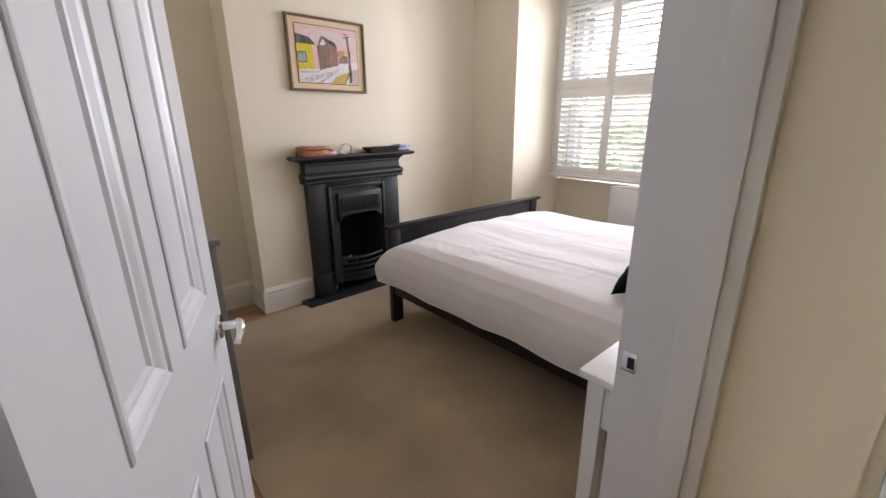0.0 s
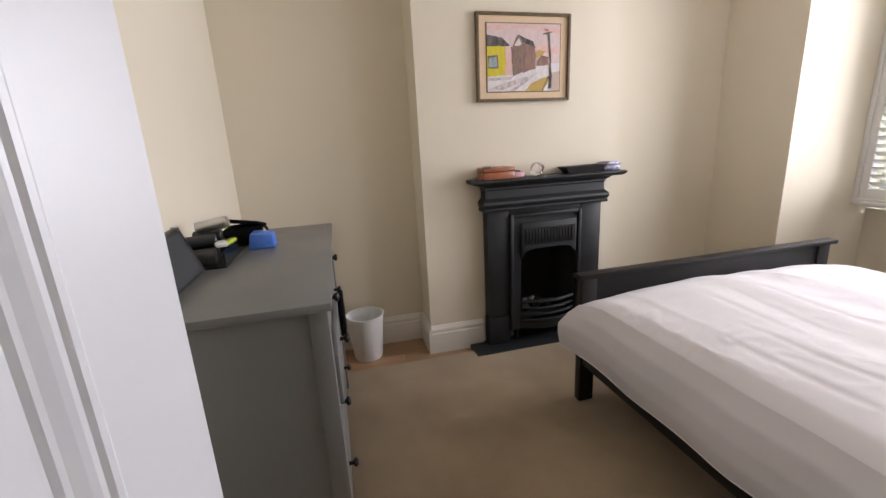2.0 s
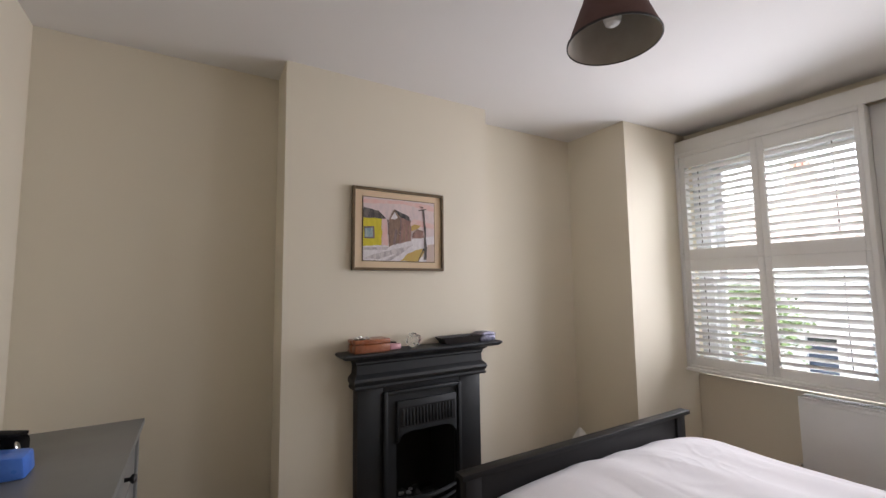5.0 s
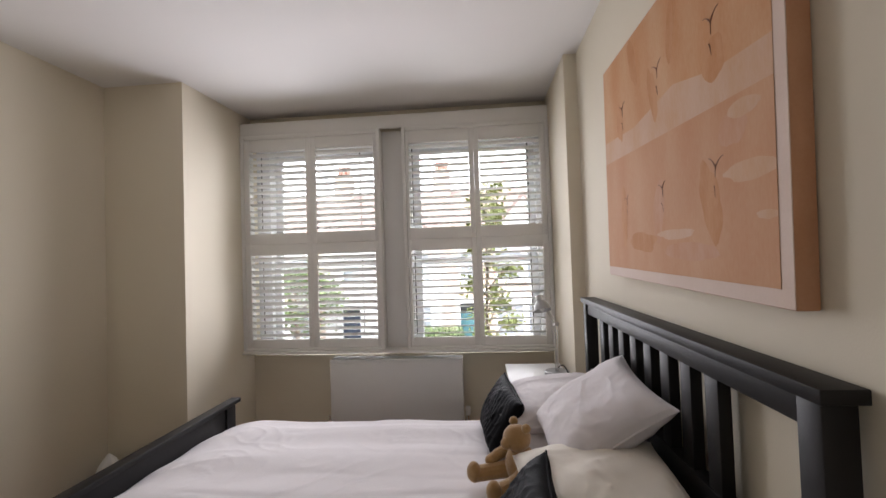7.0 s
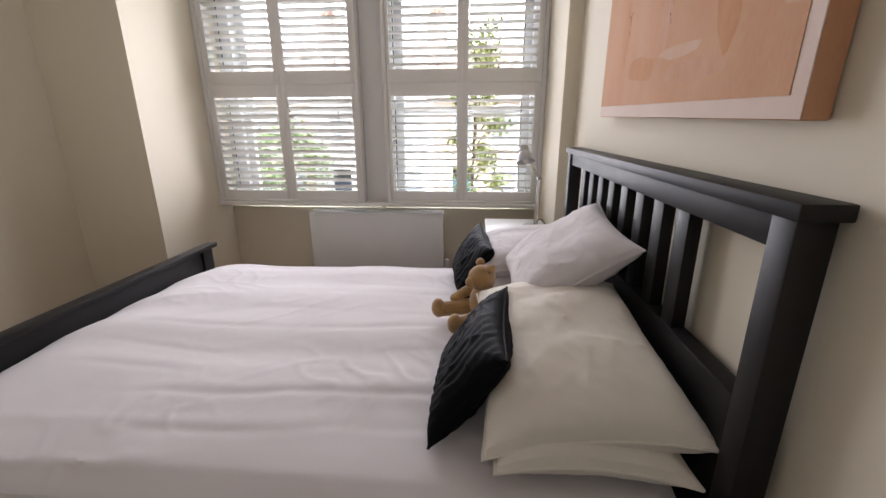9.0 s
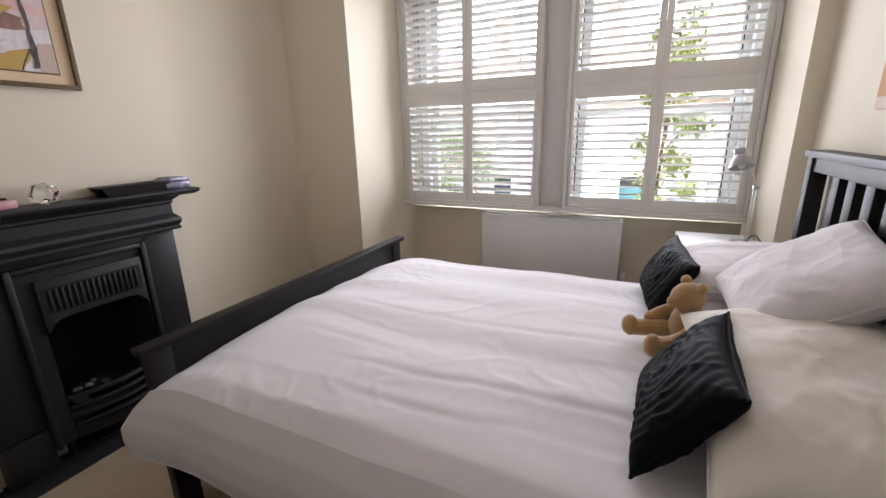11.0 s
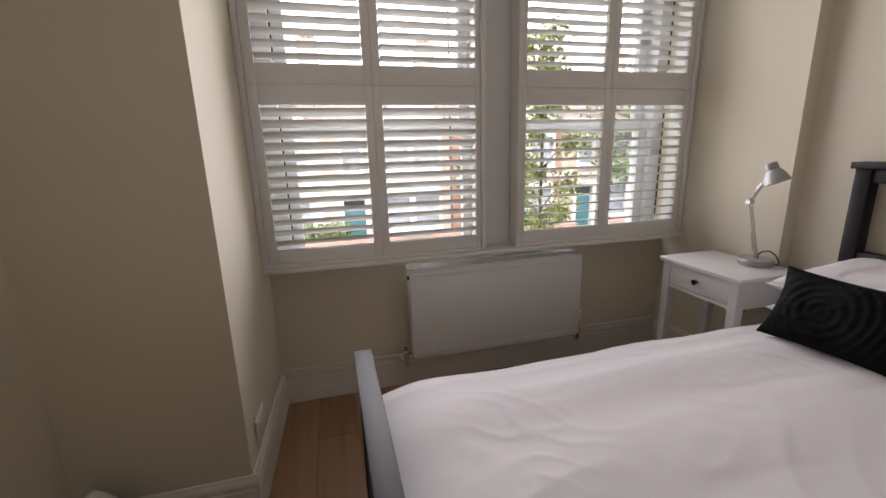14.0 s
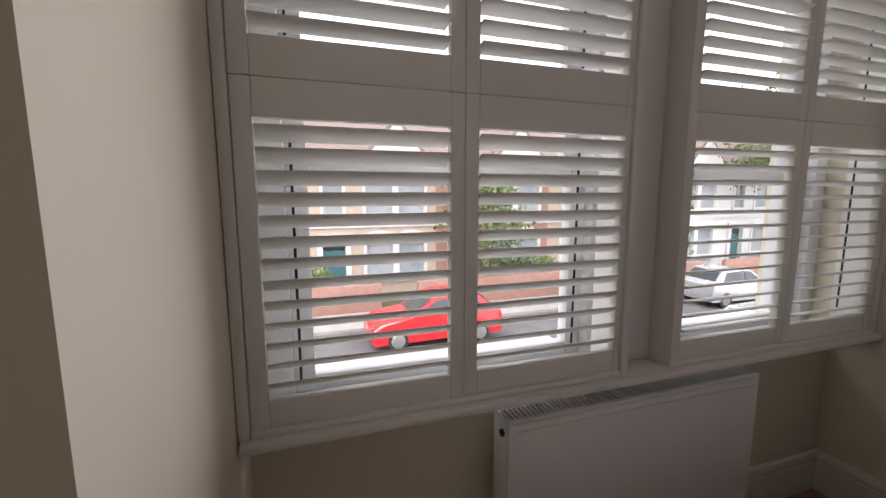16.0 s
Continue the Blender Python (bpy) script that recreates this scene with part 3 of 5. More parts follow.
fireplace()
for i, (x, y, z, r) in enumerate(((2.20, 3.20, 0.205, 0.034), (2.27, 3.22, 0.205, 0.036), (2.35, 3.19, 0.205, 0.034), (2.41, 3.22, 0.20, 0.03), (2.24, 3.27, 0.21, 0.036), (2.33, 3.28, 0.21, 0.034), (2.16, 3.25, 0.20, 0.03), (2.29, 3.18, 0.235, 0.028))):
    solid("coal", "sooty black lump of coal in the grate", "coal", lump(B(), (x, y, z), r, i * 3.1), SOOT_SHADE, "coals in the grate")
for i, (x, y, z, r) in enumerate(((2.205, 3.21, 0.252, 0.017), (2.240, 3.185, 0.262, 0.015), (2.275, 3.235, 0.252, 0.013))):
    solid("ash_flake", "pale crumpled paper ash on the coals", "ash", lump(B(), (x, y, z), r, 20 + i * 2.7, 0.6), ASH, "ash in the grate")


# ---- on the mantel shelf ----
def rot(c, a):
    return Matrix.Translation(c) @ Matrix.Rotation(radians(a), 4, "Z")
ZM = 1.086
t = thing("wooden_box", "polished burr-wood box lying on the mantel shelf", "box", (1.95, 3.085, ZM))
M = rot((1.966, 3.088, ZM), 2)
bm = one(-0.098, 0.098, -0.055, 0.055, 0, 0.042, 0.004); bm.transform(M)
part("box_body", bm, BURR, t)
bm = one(-0.100, 0.100, -0.057, 0.057, 0.0435, 0.068, 0.006); bm.transform(M)
part("lid", bm, BURR, t)
for i, (dx, dy) in enumerate(((-0.045, -0.012), (-0.018, 0.014), (0.012, -0.014), (-0.012, -0.030))):
    bm = lathe(B(), [(0.008, 0), (0.017, 0.002), (0.019, 0.006), (0.016, 0.008), (0.010, 0.009), (0.009, 0.013)], (1.935 + dx, 3.084 + dy, ZM + 0.068), 18)
    solid("metal_trinket", "small silver-coloured trinket on the wooden box", "trinket", bm, STEEL, "trinkets on the box")
bm = one(-0.035, 0.035, -0.03, 0.03, 0, 0.030, 0.005); bm.transform(rot((2.108, 3.10, ZM), 10))
solid("pink_box", "small pink box beside the wooden box", "box", bm, PINK)
bm = ring_tube(B(), [(2.07, 3.115, ZM + 0.034), (2.10, 3.11, ZM + 0.036), (2.128, 3.10, ZM + 0.034)], 0.004, 8)
solid("dark_pen", "short dark pen lying on the pink box", "pen", bm, DARK)
bm = one(-0.037, 0.037, -0.033, 0.033, -0.033, 0.033, 0.012, 1)
bm.transform(Matrix.Rotation(radians(38), 4, "Z") @ Matrix.Rotation(radians(24), 4, "X"))
low = min(v.co.z for v in bm.verts)
bm.transform(Matrix.Translation((2.235, 3.100, ZM + 0.0005 - low)))
solid("crystal", "faceted clear glass crystal on the mantel shelf", "ornament", bm, CRYSTAL, smooth=False)
t = thing("black_tray", "dark wooden tray on the mantel shelf", "tray", (2.55, 3.10, ZM))
M = rot((2.545, 3.098, ZM), 2)
bm = B()
loops = []
for w, d, z in ((0.115, 0.038, 0.0), (0.145, 0.053, 0.040), (0.152, 0.056, 0.041), (0.140, 0.047, 0.039), (0.112, 0.034, 0.008)):
    loops.append([bm.verts.new(v) for v in ((-w, -d, z), (w, -d, z), (w, d, z), (-w, d, z))])
bm.faces.new(loops[0][::-1])
for p, q in zip(loops, loops[1:]):
    for k in range(4):
        bm.faces.new((p[k], p[(k + 1) % 4], q[(k + 1) % 4], q[k]))
bm.faces.new(loops[-1])
bm.transform(M)
part("tray_body", bm, EBONY, t, smooth=False)
t = thing("silver_box", "embossed tarnished silver trinket box on the mantel shelf", "box", (2.745, 3.10, ZM))
M = rot((2.728, 3.10, ZM), 4)
bm = one(-0.060, 0.060, -0.042, 0.042, 0, 0.034, 0.004); bm.transform(M)
part("box_body", bm, SILVER, t)
bm = prism(B(), [(-0.063, 0.035), (0.063, 0.035), (0.061, 0.044), (0.036, 0.054), (-0.036, 0.054), (-0.061, 0.044)], "y", -0.045, 0.045, 0.003); bm.transform(M)
part("lid", bm, SILVER, t)


# ---- pictures ----
def street_picture():
    x0, x1, z0, z1, y = 1.887, 2.467, 1.519, 1.989, YB
    t = thing("framed_picture", "framed watercolour of a street with a yellow house", "picture", ((x0 + x1) / 2, y, z0))
    M = Matrix.Translation((2.177, 0, 1.989)) @ Matrix.Rotation(radians(0.35), 4, "Y") @ Matrix.Translation((-2.177, 0, -1.989))
    def put(nm, bm, mat, parent):
        bm.transform(M)
        return part(nm, bm, mat, parent, smooth=False)
    w = 0.016
    for a, b, c, d in ((x0, x0 + w, z0, z1), (x1 - w, x1, z0, z1), (x0 + w, x1 - w, z0, z0 + w), (x0 + w, x1 - w, z1 - w, z1)):
        put("frame_bar", one(a, b, y - 0.028, y - 0.001, c, d, 0.003), FRAMEW, t)
    put("mount", one(x0 + w, x1 - w, y - 0.014, y - 0.001, z0 + w, z1 - w), MAT, t)
    a0, a1, c0, c1 = x0 + 0.064, x1 - 0.064, z0 + 0.056, z1 - 0.056
    put("slip", one(a0 - 0.005, a1 + 0.005, y - 0.0155, y - 0.0142, c0 - 0.005, c1 + 0.005), FRAMEW, t)
    paint = lambda n, c, c2: material("picture_" + n, c, tuple(0.45 * u + 0.55 * v * 0.9 for u, v in zip(c, c2)) if n in ("sky", "light") else tuple(1.15 * v for v in c2), 0.8, scale=30, fine=120, bump=0.2, mottle=0.28, stretch=(1.6, 1, 0.6))
    art = put("painting", one(a0, a1, y - 0.0175, y - 0.0157, c0, c1), paint("sky", (0.70, 0.56, 0.54), (0.60, 0.52, 0.52)), t)
    W, Hh = a1 - a0, c1 - c0
    cols = {"road": paint("road", (0.40, 0.36, 0.36), (0.56, 0.51, 0.50)), "yellow": paint("yellow", (0.66, 0.56, 0.04), (0.50, 0.42, 0.03)),
            "roof": paint("roof", (0.06, 0.055, 0.055), (0.14, 0.12, 0.11)), "brown": paint("brown", (0.30, 0.20, 0.14), (0.18, 0.12, 0.09)),
            "blue": paint("blue", (0.16, 0.25, 0.32), (0.30, 0.36, 0.36)), "light": paint("light", (0.74, 0.70, 0.70), (0.60, 0.55, 0.56)), "pink": paint("pink", (0.70, 0.44, 0.40), (0.62, 0.46, 0.42)), "dark": paint("dark", (0.12, 0.09, 0.09), (0.22, 0.16, 0.15)), "dun": paint("dun", (0.56, 0.44, 0.36), (0.46, 0.36, 0.32)),
            "ochre": paint("ochre", (0.52, 0.38, 0.10), (0.45, 0.30, 0.10)), "red": paint("red", (0.34, 0.20, 0.16), (0.22, 0.13, 0.11))}
    shapes = [("light", [(0, 1), (1, 1), (1, .56), (.62, .64), (.25, .76), (0, .76)]), ("pink", [(0, .10), (.55, .06), (1, .14), (1, .05), (.5, .01), (0, .04)]), ("pink", [(.62, .40), (1, .44), (1, .36), (.70, .30)]),
              ("road", [(0, .98), (.20, .98), (.60, .80), (.66, .74), (.45, .80), (.15, .90)]), ("road", [(.28, 1), (.36, 1), (.70, .72), (.62, .75)]), ("road", [(0, .84), (.30, .82), (.34, .78), (0, .80)]),
              ("ochre", [(.50, 1), (.62, .87), (.83, .78), (.84, .84), (.76, 1)]), ("roof", [(.745, 1), (.76, 1), (.85, .78), (.835, .78)]), ("dun", [(.88, 1), (1, 1), (1, .70), (.90, .72)]),
              ("yellow", [(0, .78), (.24, .75), (.25, .32), (0, .32)]), ("pink", [(.24, .75), (.34, .76), (.31, .33), (.25, .32)]), ("roof", [(0, .17), (.20, .20), (.31, .33), (0, .335)]),
              ("dark", [(.01, .66), (.15, .65), (.14, .46), (.01, .48)]), ("blue", [(.02, .64), (.13, .63), (.125, .48), (.02, .50)]), ("dark", [(.31, .34), (.33, .34), (.38, .74), (.36, .76)]),
              ("brown", [(.34, .78), (.34, .33), (.42, .16), (.50, .30), (.48, .70)]), ("light", [(.37, .32), (.42, .20), (.46, .29), (.42, .33)]), ("dark", [(.40, .72), (.43, .74), (.46, .50), (.43, .48)]),
              ("red", [(.48, .72), (.50, .29), (.65, .33), (.66, .66)]), ("dark", [(.49, .72), (.50, .72), (.515, .32), (.50, .30)]), ("brown", [(.54, .68), (.565, .67), (.565, .40), (.545, .39)]), ("brown", [(.60, .66), (.62, .655), (.62, .42), (.605, .41)]),
              ("roof", [(.42, .16), (.62, .26), (.655, .335), (.50, .285)]), ("ochre", [(.66, .50), (.75, .46), (.80, .40), (.70, .38), (.655, .42)]), ("red", [(.67, .62), (.68, .53), (.75, .46), (.83, .50), (.84, .60)]), ("brown", [(.68, .54), (.75, .455), (.84, .49), (.83, .51), (.75, .475)]),
              ("roof", [(.845, .97), (.885, .97), (.875, .50), (.845, .12), (.825, .12), (.855, .50)]), ("roof", [(.76, .135), (.88, .115), (.88, .13), (.76, .15)]), ("roof", [(.78, .07), (.83, .08), (.83, .095), (.78, .085)])]
    for i, (c, poly) in enumerate(shapes):
        fine = []
        for (u, v), (p, q) in zip(poly, poly[1:] + poly[:1]):
            n = max(1, int(math.hypot(p - u, q - v) / 0.05))
            fine += [(u + (p - u) * k / n, v + (q - v) * k / n) for k in range(n)]
        poly = [(u + 0.016 * noise.noise(Vector((u * 14, v * 14, i))), v + 0.016 * noise.noise(Vector((u * 14, v * 14, i + 30)))) for u, v in fine]
        poly = [(min(1, max(0, u)), min(1, max(0, v))) for u, v in poly]
        put("brush_patch", prism(B(), [(a0 + u * W, c1 - v * Hh) for u, v in poly], "y", y - 0.0180 - 0.00012 * i, y - 0.0176), cols[c], art)

street_picture()

def canvas():
    t = thing("canvas_painting", "large unframed pale orange abstract canvas above the bed", "painting", (2.72, YH, 1.335))
    wash = lambda n, c, c2, s=3.0, mo=0.4: material("canvas_" + n, c, c2, 0.75, scale=s, fine=60, bump=0.15, mottle=mo, stretch=(2.4, 1, 0.8), spec=0.12)
    m = wash("orange_wash", (0.56, 0.285, 0.135), (0.62, 0.385, 0.23))
    deep = wash("deep_wash", (0.55, 0.285, 0.155), (0.60, 0.365, 0.225))
    haze = wash("pale_wash", (0.62, 0.43, 0.31), (0.585, 0.355, 0.215), 5)
    stain = wash("amber_stain", (0.515, 0.25, 0.115), (0.58, 0.32, 0.17), 9, 0.3)
    rose = wash("rose_stain", (0.585, 0.35, 0.235), (0.555, 0.30, 0.175), 9, 0.3)
    edge = material("orange_canvas_edge", (0.50, 0.25, 0.13), (0.56, 0.31, 0.18), 0.8, scale=9, fine=150, bump=0.3)
    pale = material("pale_canvas_border", (0.69, 0.56, 0.48), (0.66, 0.52, 0.43), 0.8, scale=9, fine=150, bump=0.2)
    line = material("sepia_line", (0.16, 0.085, 0.06), (0.30, 0.15, 0.09), 0.8, scale=30, fine=90, bump=0)
    x0, x1, z0, z1, y = 2.172, 3.232, 1.325, 2.193, YH
    part("stretched_canvas", one(x0, x1, y + 0.002, y + 0.044, z0, z1, 0.004), edge, t)
    part("border", one(x0 + 0.002, x1 - 0.002, y + 0.0432, y + 0.0450, z0 + 0.002, z1 - 0.002), pale, t, smooth=False)
    f = y + 0.0450
    a0, a1, c0, c1 = x0 + 0.034, x1 - 0.006, z0 + 0.037, z1 - 0.006
    art = part("picture_field", one(a0, a1, f - 0.001, f + 0.0008, c0, c1), m, t, smooth=False)
    def blob(nm, mat, cx, cz, rx, rz, lift, seed, lean=0.0):
        pts = []
        for k in range(22):
            a = 2 * math.pi * k / 22
            r = 1 + 0.35 * noise.noise(Vector((math.cos(a) * 1.4, math.sin(a) * 1.4, seed)))
            pts.append((min(a1, max(a0, cx + r * rx * math.cos(a) + lean * r * rz * math.sin(a))), min(c1, max(c0, cz + r * rz * math.sin(a)))))
        part(nm, prism(B(), pts, "y", f, f + lift), mat, art, smooth=False)
    part("wash", prism(B(), [(a0, 1.765), (a1, 1.795), (a1, 1.885), (2.9, 1.865), (2.6, 1.90), (2.4, 1.855), (a0, 1.845)], "y", f, f + 0.0009), haze, art, smooth=False)
    part("wash", prism(B(), [(a0, c0), (a1, c0), (a1, 1.795), (a0, 1.765)], "y", f, f + 0.0012), deep, art, smooth=False)
    for k, (cx, cz, rx, rz, lean) in enumerate(((2.74, 1.93, 0.030, 0.085, 0.25), (3.04, 1.92, 0.028, 0.08, 0.1), (2.40, 1.88, 0.05, 0.05, 0.0), (2.60, 2.10, 0.028, 0.12, -0.2), (2.90, 2.10, 0.03, 0.10, 0.3), (2.36, 2.12, 0.07, 0.06, 0.0))):
        blob("stain", stain, cx, cz, rx, rz, 0.00095 + 0.00003 * k, 3 + k, lean)
    for k, (cx, cz, rx, rz, lean) in enumerate(((2.43, 1.55, 0.045, 0.09, 0.2), (2.72, 1.55, 0.035, 0.10, -0.15), (3.02, 1.56, 0.03, 0.11, 0.0), (2.34, 1.70, 0.05, 0.04, 0.0), (2.86, 1.46, 0.12, 0.03, 0.3), (2.55, 1.43, 0.14, 0.025, 0.1))):
        blob("stain", rose if k % 2 else stain, cx, cz, rx, rz, 0.00128 + 0.00002 * k, 23 + k, lean)
    # pale blobs painted on as streaks of light reflected by the canvas
    for k, (cx, cz, rx, rz) in enumerate(((2.285, 1.60, 0.085, 0.022), (2.235, 1.505, 0.030, 0.010), (2.62, 1.48, 0.10, 0.016), (2.30, 1.735, 0.055, 0.018))):
        blob("glare_streak", haze, cx, cz, rx, rz, 0.00145 + 0.00002 * k, 41 + k, 0.3)
    for cx, cz, s in ((2.70, 1.985, 1.0), (3.01, 1.965, 1.0), (2.405, 1.97, 1.0), (2.69, 1.62, 0.9), (2.405, 1.63, 0.9), (2.99, 1.62, 0.7)):
        turn = 0.5 * math.sin(41 * cx + 17 * cz)
        for dx, dz, ex, ez in ((0, 0, -0.030 - 0.02 * turn, 0.022), (0, 0, 0.034, 0.018 + 0.03 * turn), (0, 0, 0.012 * turn, -0.030), (0.008, -0.05, 0.02 * turn, -0.080)):
            pts = [(cx + s * (dx + (ex - dx) * q), f + 0.0008, cz + s * (dz + (ez - dz) * q + 0.006 * math.sin(3 * q))) for q in (0, 0.35, 0.7, 1)]
            part("ink_line", ring_tube(B(), pts, [0.0026 * s, 0.0018 * s, 0.0013, 0.0009], 6), line, art)
    # the canvas hangs a little askew
    M = Matrix.Translation((x0, 0, z0)) @ Matrix.Rotation(radians(-1.4), 4, "Y") @ Matrix.Translation((-x0, 0, -z0))
    for ob in t.children_recursive:
        ob.data.transform(M)

canvas()


# ---- bed ----
def bed():
    b = thing("bed", "black-brown stained wooden double bed with slatted headboard", "bed", (2.87, 1.42, 0))
    hy0, hy1 = 0.392, 0.435
    for x in (2.092, 3.564):
        part("headboard_post", one(x, x + 0.054, hy0 - 0.006, hy1 + 0.008, 0, 1.190, 0.003), BEDWOOD, b)
    part("headboard_cap", one(2.080, 3.632, 0.376, 0.452, 1.190, 1.216, 0.003), BEDWOOD, b)
    part("headboard_rail", one(2.146, 3.564, hy0, hy1, 1.136, 1.190, 0.003), BEDWOOD, b)
    part("headboard_rail", one(2.146, 3.564, hy0, hy1, 0.74, 0.860, 0.003), BEDWOOD, b)
    part("headboard_panel", one(2.146, 3.564, hy0 + 0.01, hy1 - 0.01, 0.25, 0.74, 0.002), BEDWOOD, b)
    for i in range(8):
        x = 2.412 + i * 0.1290
        part("headboard_slat", one(x, x + 0.058, hy0 + 0.006, hy1 - 0.006, 0.860, 1.136, 0.002), BEDWOOD, b)
    for x in (2.112, 3.572):
        part("foot_leg", one(x, x + 0.078, 2.392, 2.436, 0, 0.656, 0.003), BEDWOOD, b)
    part("footboard_cap", one(2.094, 3.692, 2.384, 2.442, 0.656, 0.679, 0.003), BEDWOOD, b)
    part("footboard_panel", one(2.19, 3.572, 2.402, 2.428, 0.40, 0.656, 0.003), BEDWOOD, b)
    part("footboard_rail", one(2.19, 3.572, 2.396, 2.432, 0.255, 0.40, 0.003), BEDWOOD, b)
    for x in (2.122, 3.618):
        part("side_rail", one(x, x + 0.026, hy1 + 0.006, 2.392, 0.215, 0.36, 0.003), BEDWOOD, b)
    part("centre_beam", one(2.84, 2.90, 0.44, 2.41, 0.235, 0.295, 0.003), BEDWOOD, b)
    for y in (1.05, 1.75):
        part("support_leg", one(2.85, 2.89, y, y + 0.04, 0, 0.235, 0.003), BEDWOOD, b)
    for i in range(12):
        y = 0.52 + i * 0.16
        part("bed_slat", one(2.148, 3.618, y, y + 0.07, 0.300, 0.318), BEDWOOD, b)

bed()
bm = one(2.15, 3.615, 0.445, 2.400, 0.318, 0.545, 0.05, 4)
solid("mattress", "white mattress on the slatted bed base", "mattress", bm, LINEN)

def fold(x, y, seed):
    return noise.noise(Vector((x, y, seed)))

VALLEYS = [(2.30, 1.3, 0.006, 0.016), (2.42, 2.7, 0.008, 0.013), (2.55, 3.9, 0.009, 0.018), (2.68, 5.2, 0.007, 0.012), (2.80, 6.1, 0.010, 0.016), (2.96, 7.7, 0.008, 0.014), (3.10, 8.3, 0.009, 0.018), (3.24, 9.6, 0.007, 0.013), (3.40, 10.4, 0.008, 0.016)]
def duvet():
    """A quilt over the mattress: rounded over both long sides, tucked against the footboard."""
    bm = B()
    y0, y1, ny, nu = 0.47, 2.405, 190, 210
    # cross-section from the hem on one long side over the top to the other hem
    prof = [(2.070, 0.312), (2.064, 0.335), (2.056, 0.375), (2.058, 0.44), (2.075, 0.51), (2.115, 0.565), (2.18, 0.590), (2.30, 0.612), (2.55, 0.622), (2.87, 0.625), (3.19, 0.622), (3.44, 0.612), (3.57, 0.59), (3.645, 0.56), (3.685, 0.49), (3.695, 0.40), (3.69, 0.30)]
    L = [0]
    for p, q in zip(prof, prof[1:]):
        L.append(L[-1] + math.dist(p, q))
    def at(s):
        s *= L[-1]
        for k in range(len(prof) - 1):
            if s <= L[k + 1] + 1e-9:
                f = (s - L[k]) / (L[k + 1] - L[k])
                return prof[k][0] + f * (prof[k + 1][0] - prof[k][0]), prof[k][1] + f * (prof[k + 1][1] - prof[k][1])
    rows = []
    for j in range(ny + 1):
        y = y0 + (y1 - y0) * j / ny
        row = []
        end = max(0, (y - 2.17) / 0.235)
        for i in range(nu + 1):
            s = i / nu
            x, z = at(s)
            top = max(0.0, min(1.0, (z - 0.42) / 0.18))
            # soft quilted swells, lengthways valleys that come and go, and small pulled wrinkles
            puff = 0.007 * math.sin(x * 21 + 1.8 * fold(x * 1.1, y * 0.9, 3)) * (0.6 + 0.4 * fold(x * 1.5, y * 1.3, 9))
            wide = 0.014 * fold(x * 2.0, y * 1.3, 5) + 0.005 * fold(x * 6, y * 3, 6)
            ridge = 0.0
            for xc, sd, dep, wd in VALLEYS:
                off = x - xc - 0.09 * fold(sd, y * 0.9, 2) - 0.015 * fold(sd, y * 5, 3)
                deep = max(0.0, min(1.0, 0.45 + 1.6 * fold(sd * 3.1, y * 1.7, 4)))
                deep *= 0.36 * max(0.0, min(1.0, (2.25 - y) / 0.5))
                ridge -= dep * deep * math.exp(-(off / wd) ** 2)
                ridge += 0.5 * dep * deep * math.exp(-((off - 2.2 * wd) / (1.6 * wd)) ** 2)
            w1 = fold(x * 5.5 + y * 2.0, y * 3.5, 14)
            ridge += 0.0032 * max(0.0, 1 - abs(w1) * 4.0) ** 2 * max(0.0, 0.28 + fold(x * 2.2, y * 2.2, 44))
            w2 = fold(x * 10 - y * 6, y * 7 + x * 2, 15)
            ridge += 0.0048 * max(0.0, 1 - abs(w2) * 3.5) ** 2 * max(0.0, 0.12 + fold(x * 2.6, y * 2.6, 54))
            dz = (puff + wide + ridge) * top
            z2 = z + dz - 0.058 * end * end * top
            x2, y2 = x, y
            side = 1 - top
            if s < 0.5:
                x2 += side * (0.006 * math.sin(y * 15 + 2.5 * fold(0, y * 2, 7)) + 0.012 * fold(1, y * 2.6, 8))
                z2 -= side * 0.010 * fold(2, y * 1.8, 31)
                low = max(0, (y - 2.05) / 0.35)
                x2 -= side * 0.026 * low
                z2 += side * 0.01 * low
                y2 += side * 0.045 * low * low
            else:
                x2 += side * (0.015 * math.sin(y * 15) + 0.012 * fold(5, y * 3, 8))
            row.append(bm.verts.new((x2, y2 + (0.012 * fold(x * 3, 0, 6) if j == 0 else 0), z2)))
        rows.append(row)
    for a, b in zip(rows, rows[1:]):
        for k in range(nu):
            bm.faces.new((a[k], a[k + 1], b[k + 1], b[k]))
    bmesh.ops.recalc_face_normals(bm, faces=bm.faces)
    coords = [[v.co.copy() for v in r] for r in rows]
    ob = part("duvet", bm, LINEN)
    ob.data.shade_smooth()
    m = ob.modifiers.new("thick", "SOLIDIFY")
    m.thickness, m.offset = 0.016, -1
    for k in (0, nu):
        me = bpy.data.meshes.new("hem")
        hb = bmesh.new()
        ring_tube(hb, [edge[k] for edge in coords], 0.003, 6)
        hb.to_mesh(me)
        hb.free()
        me.materials.append(LINEN)
        me.shade_smooth()
        hem = new("hem", me)
        hem.parent = ob
    return tagged(ob, "rumpled white cotton duvet spread over the bed", "duvet")

duvet()

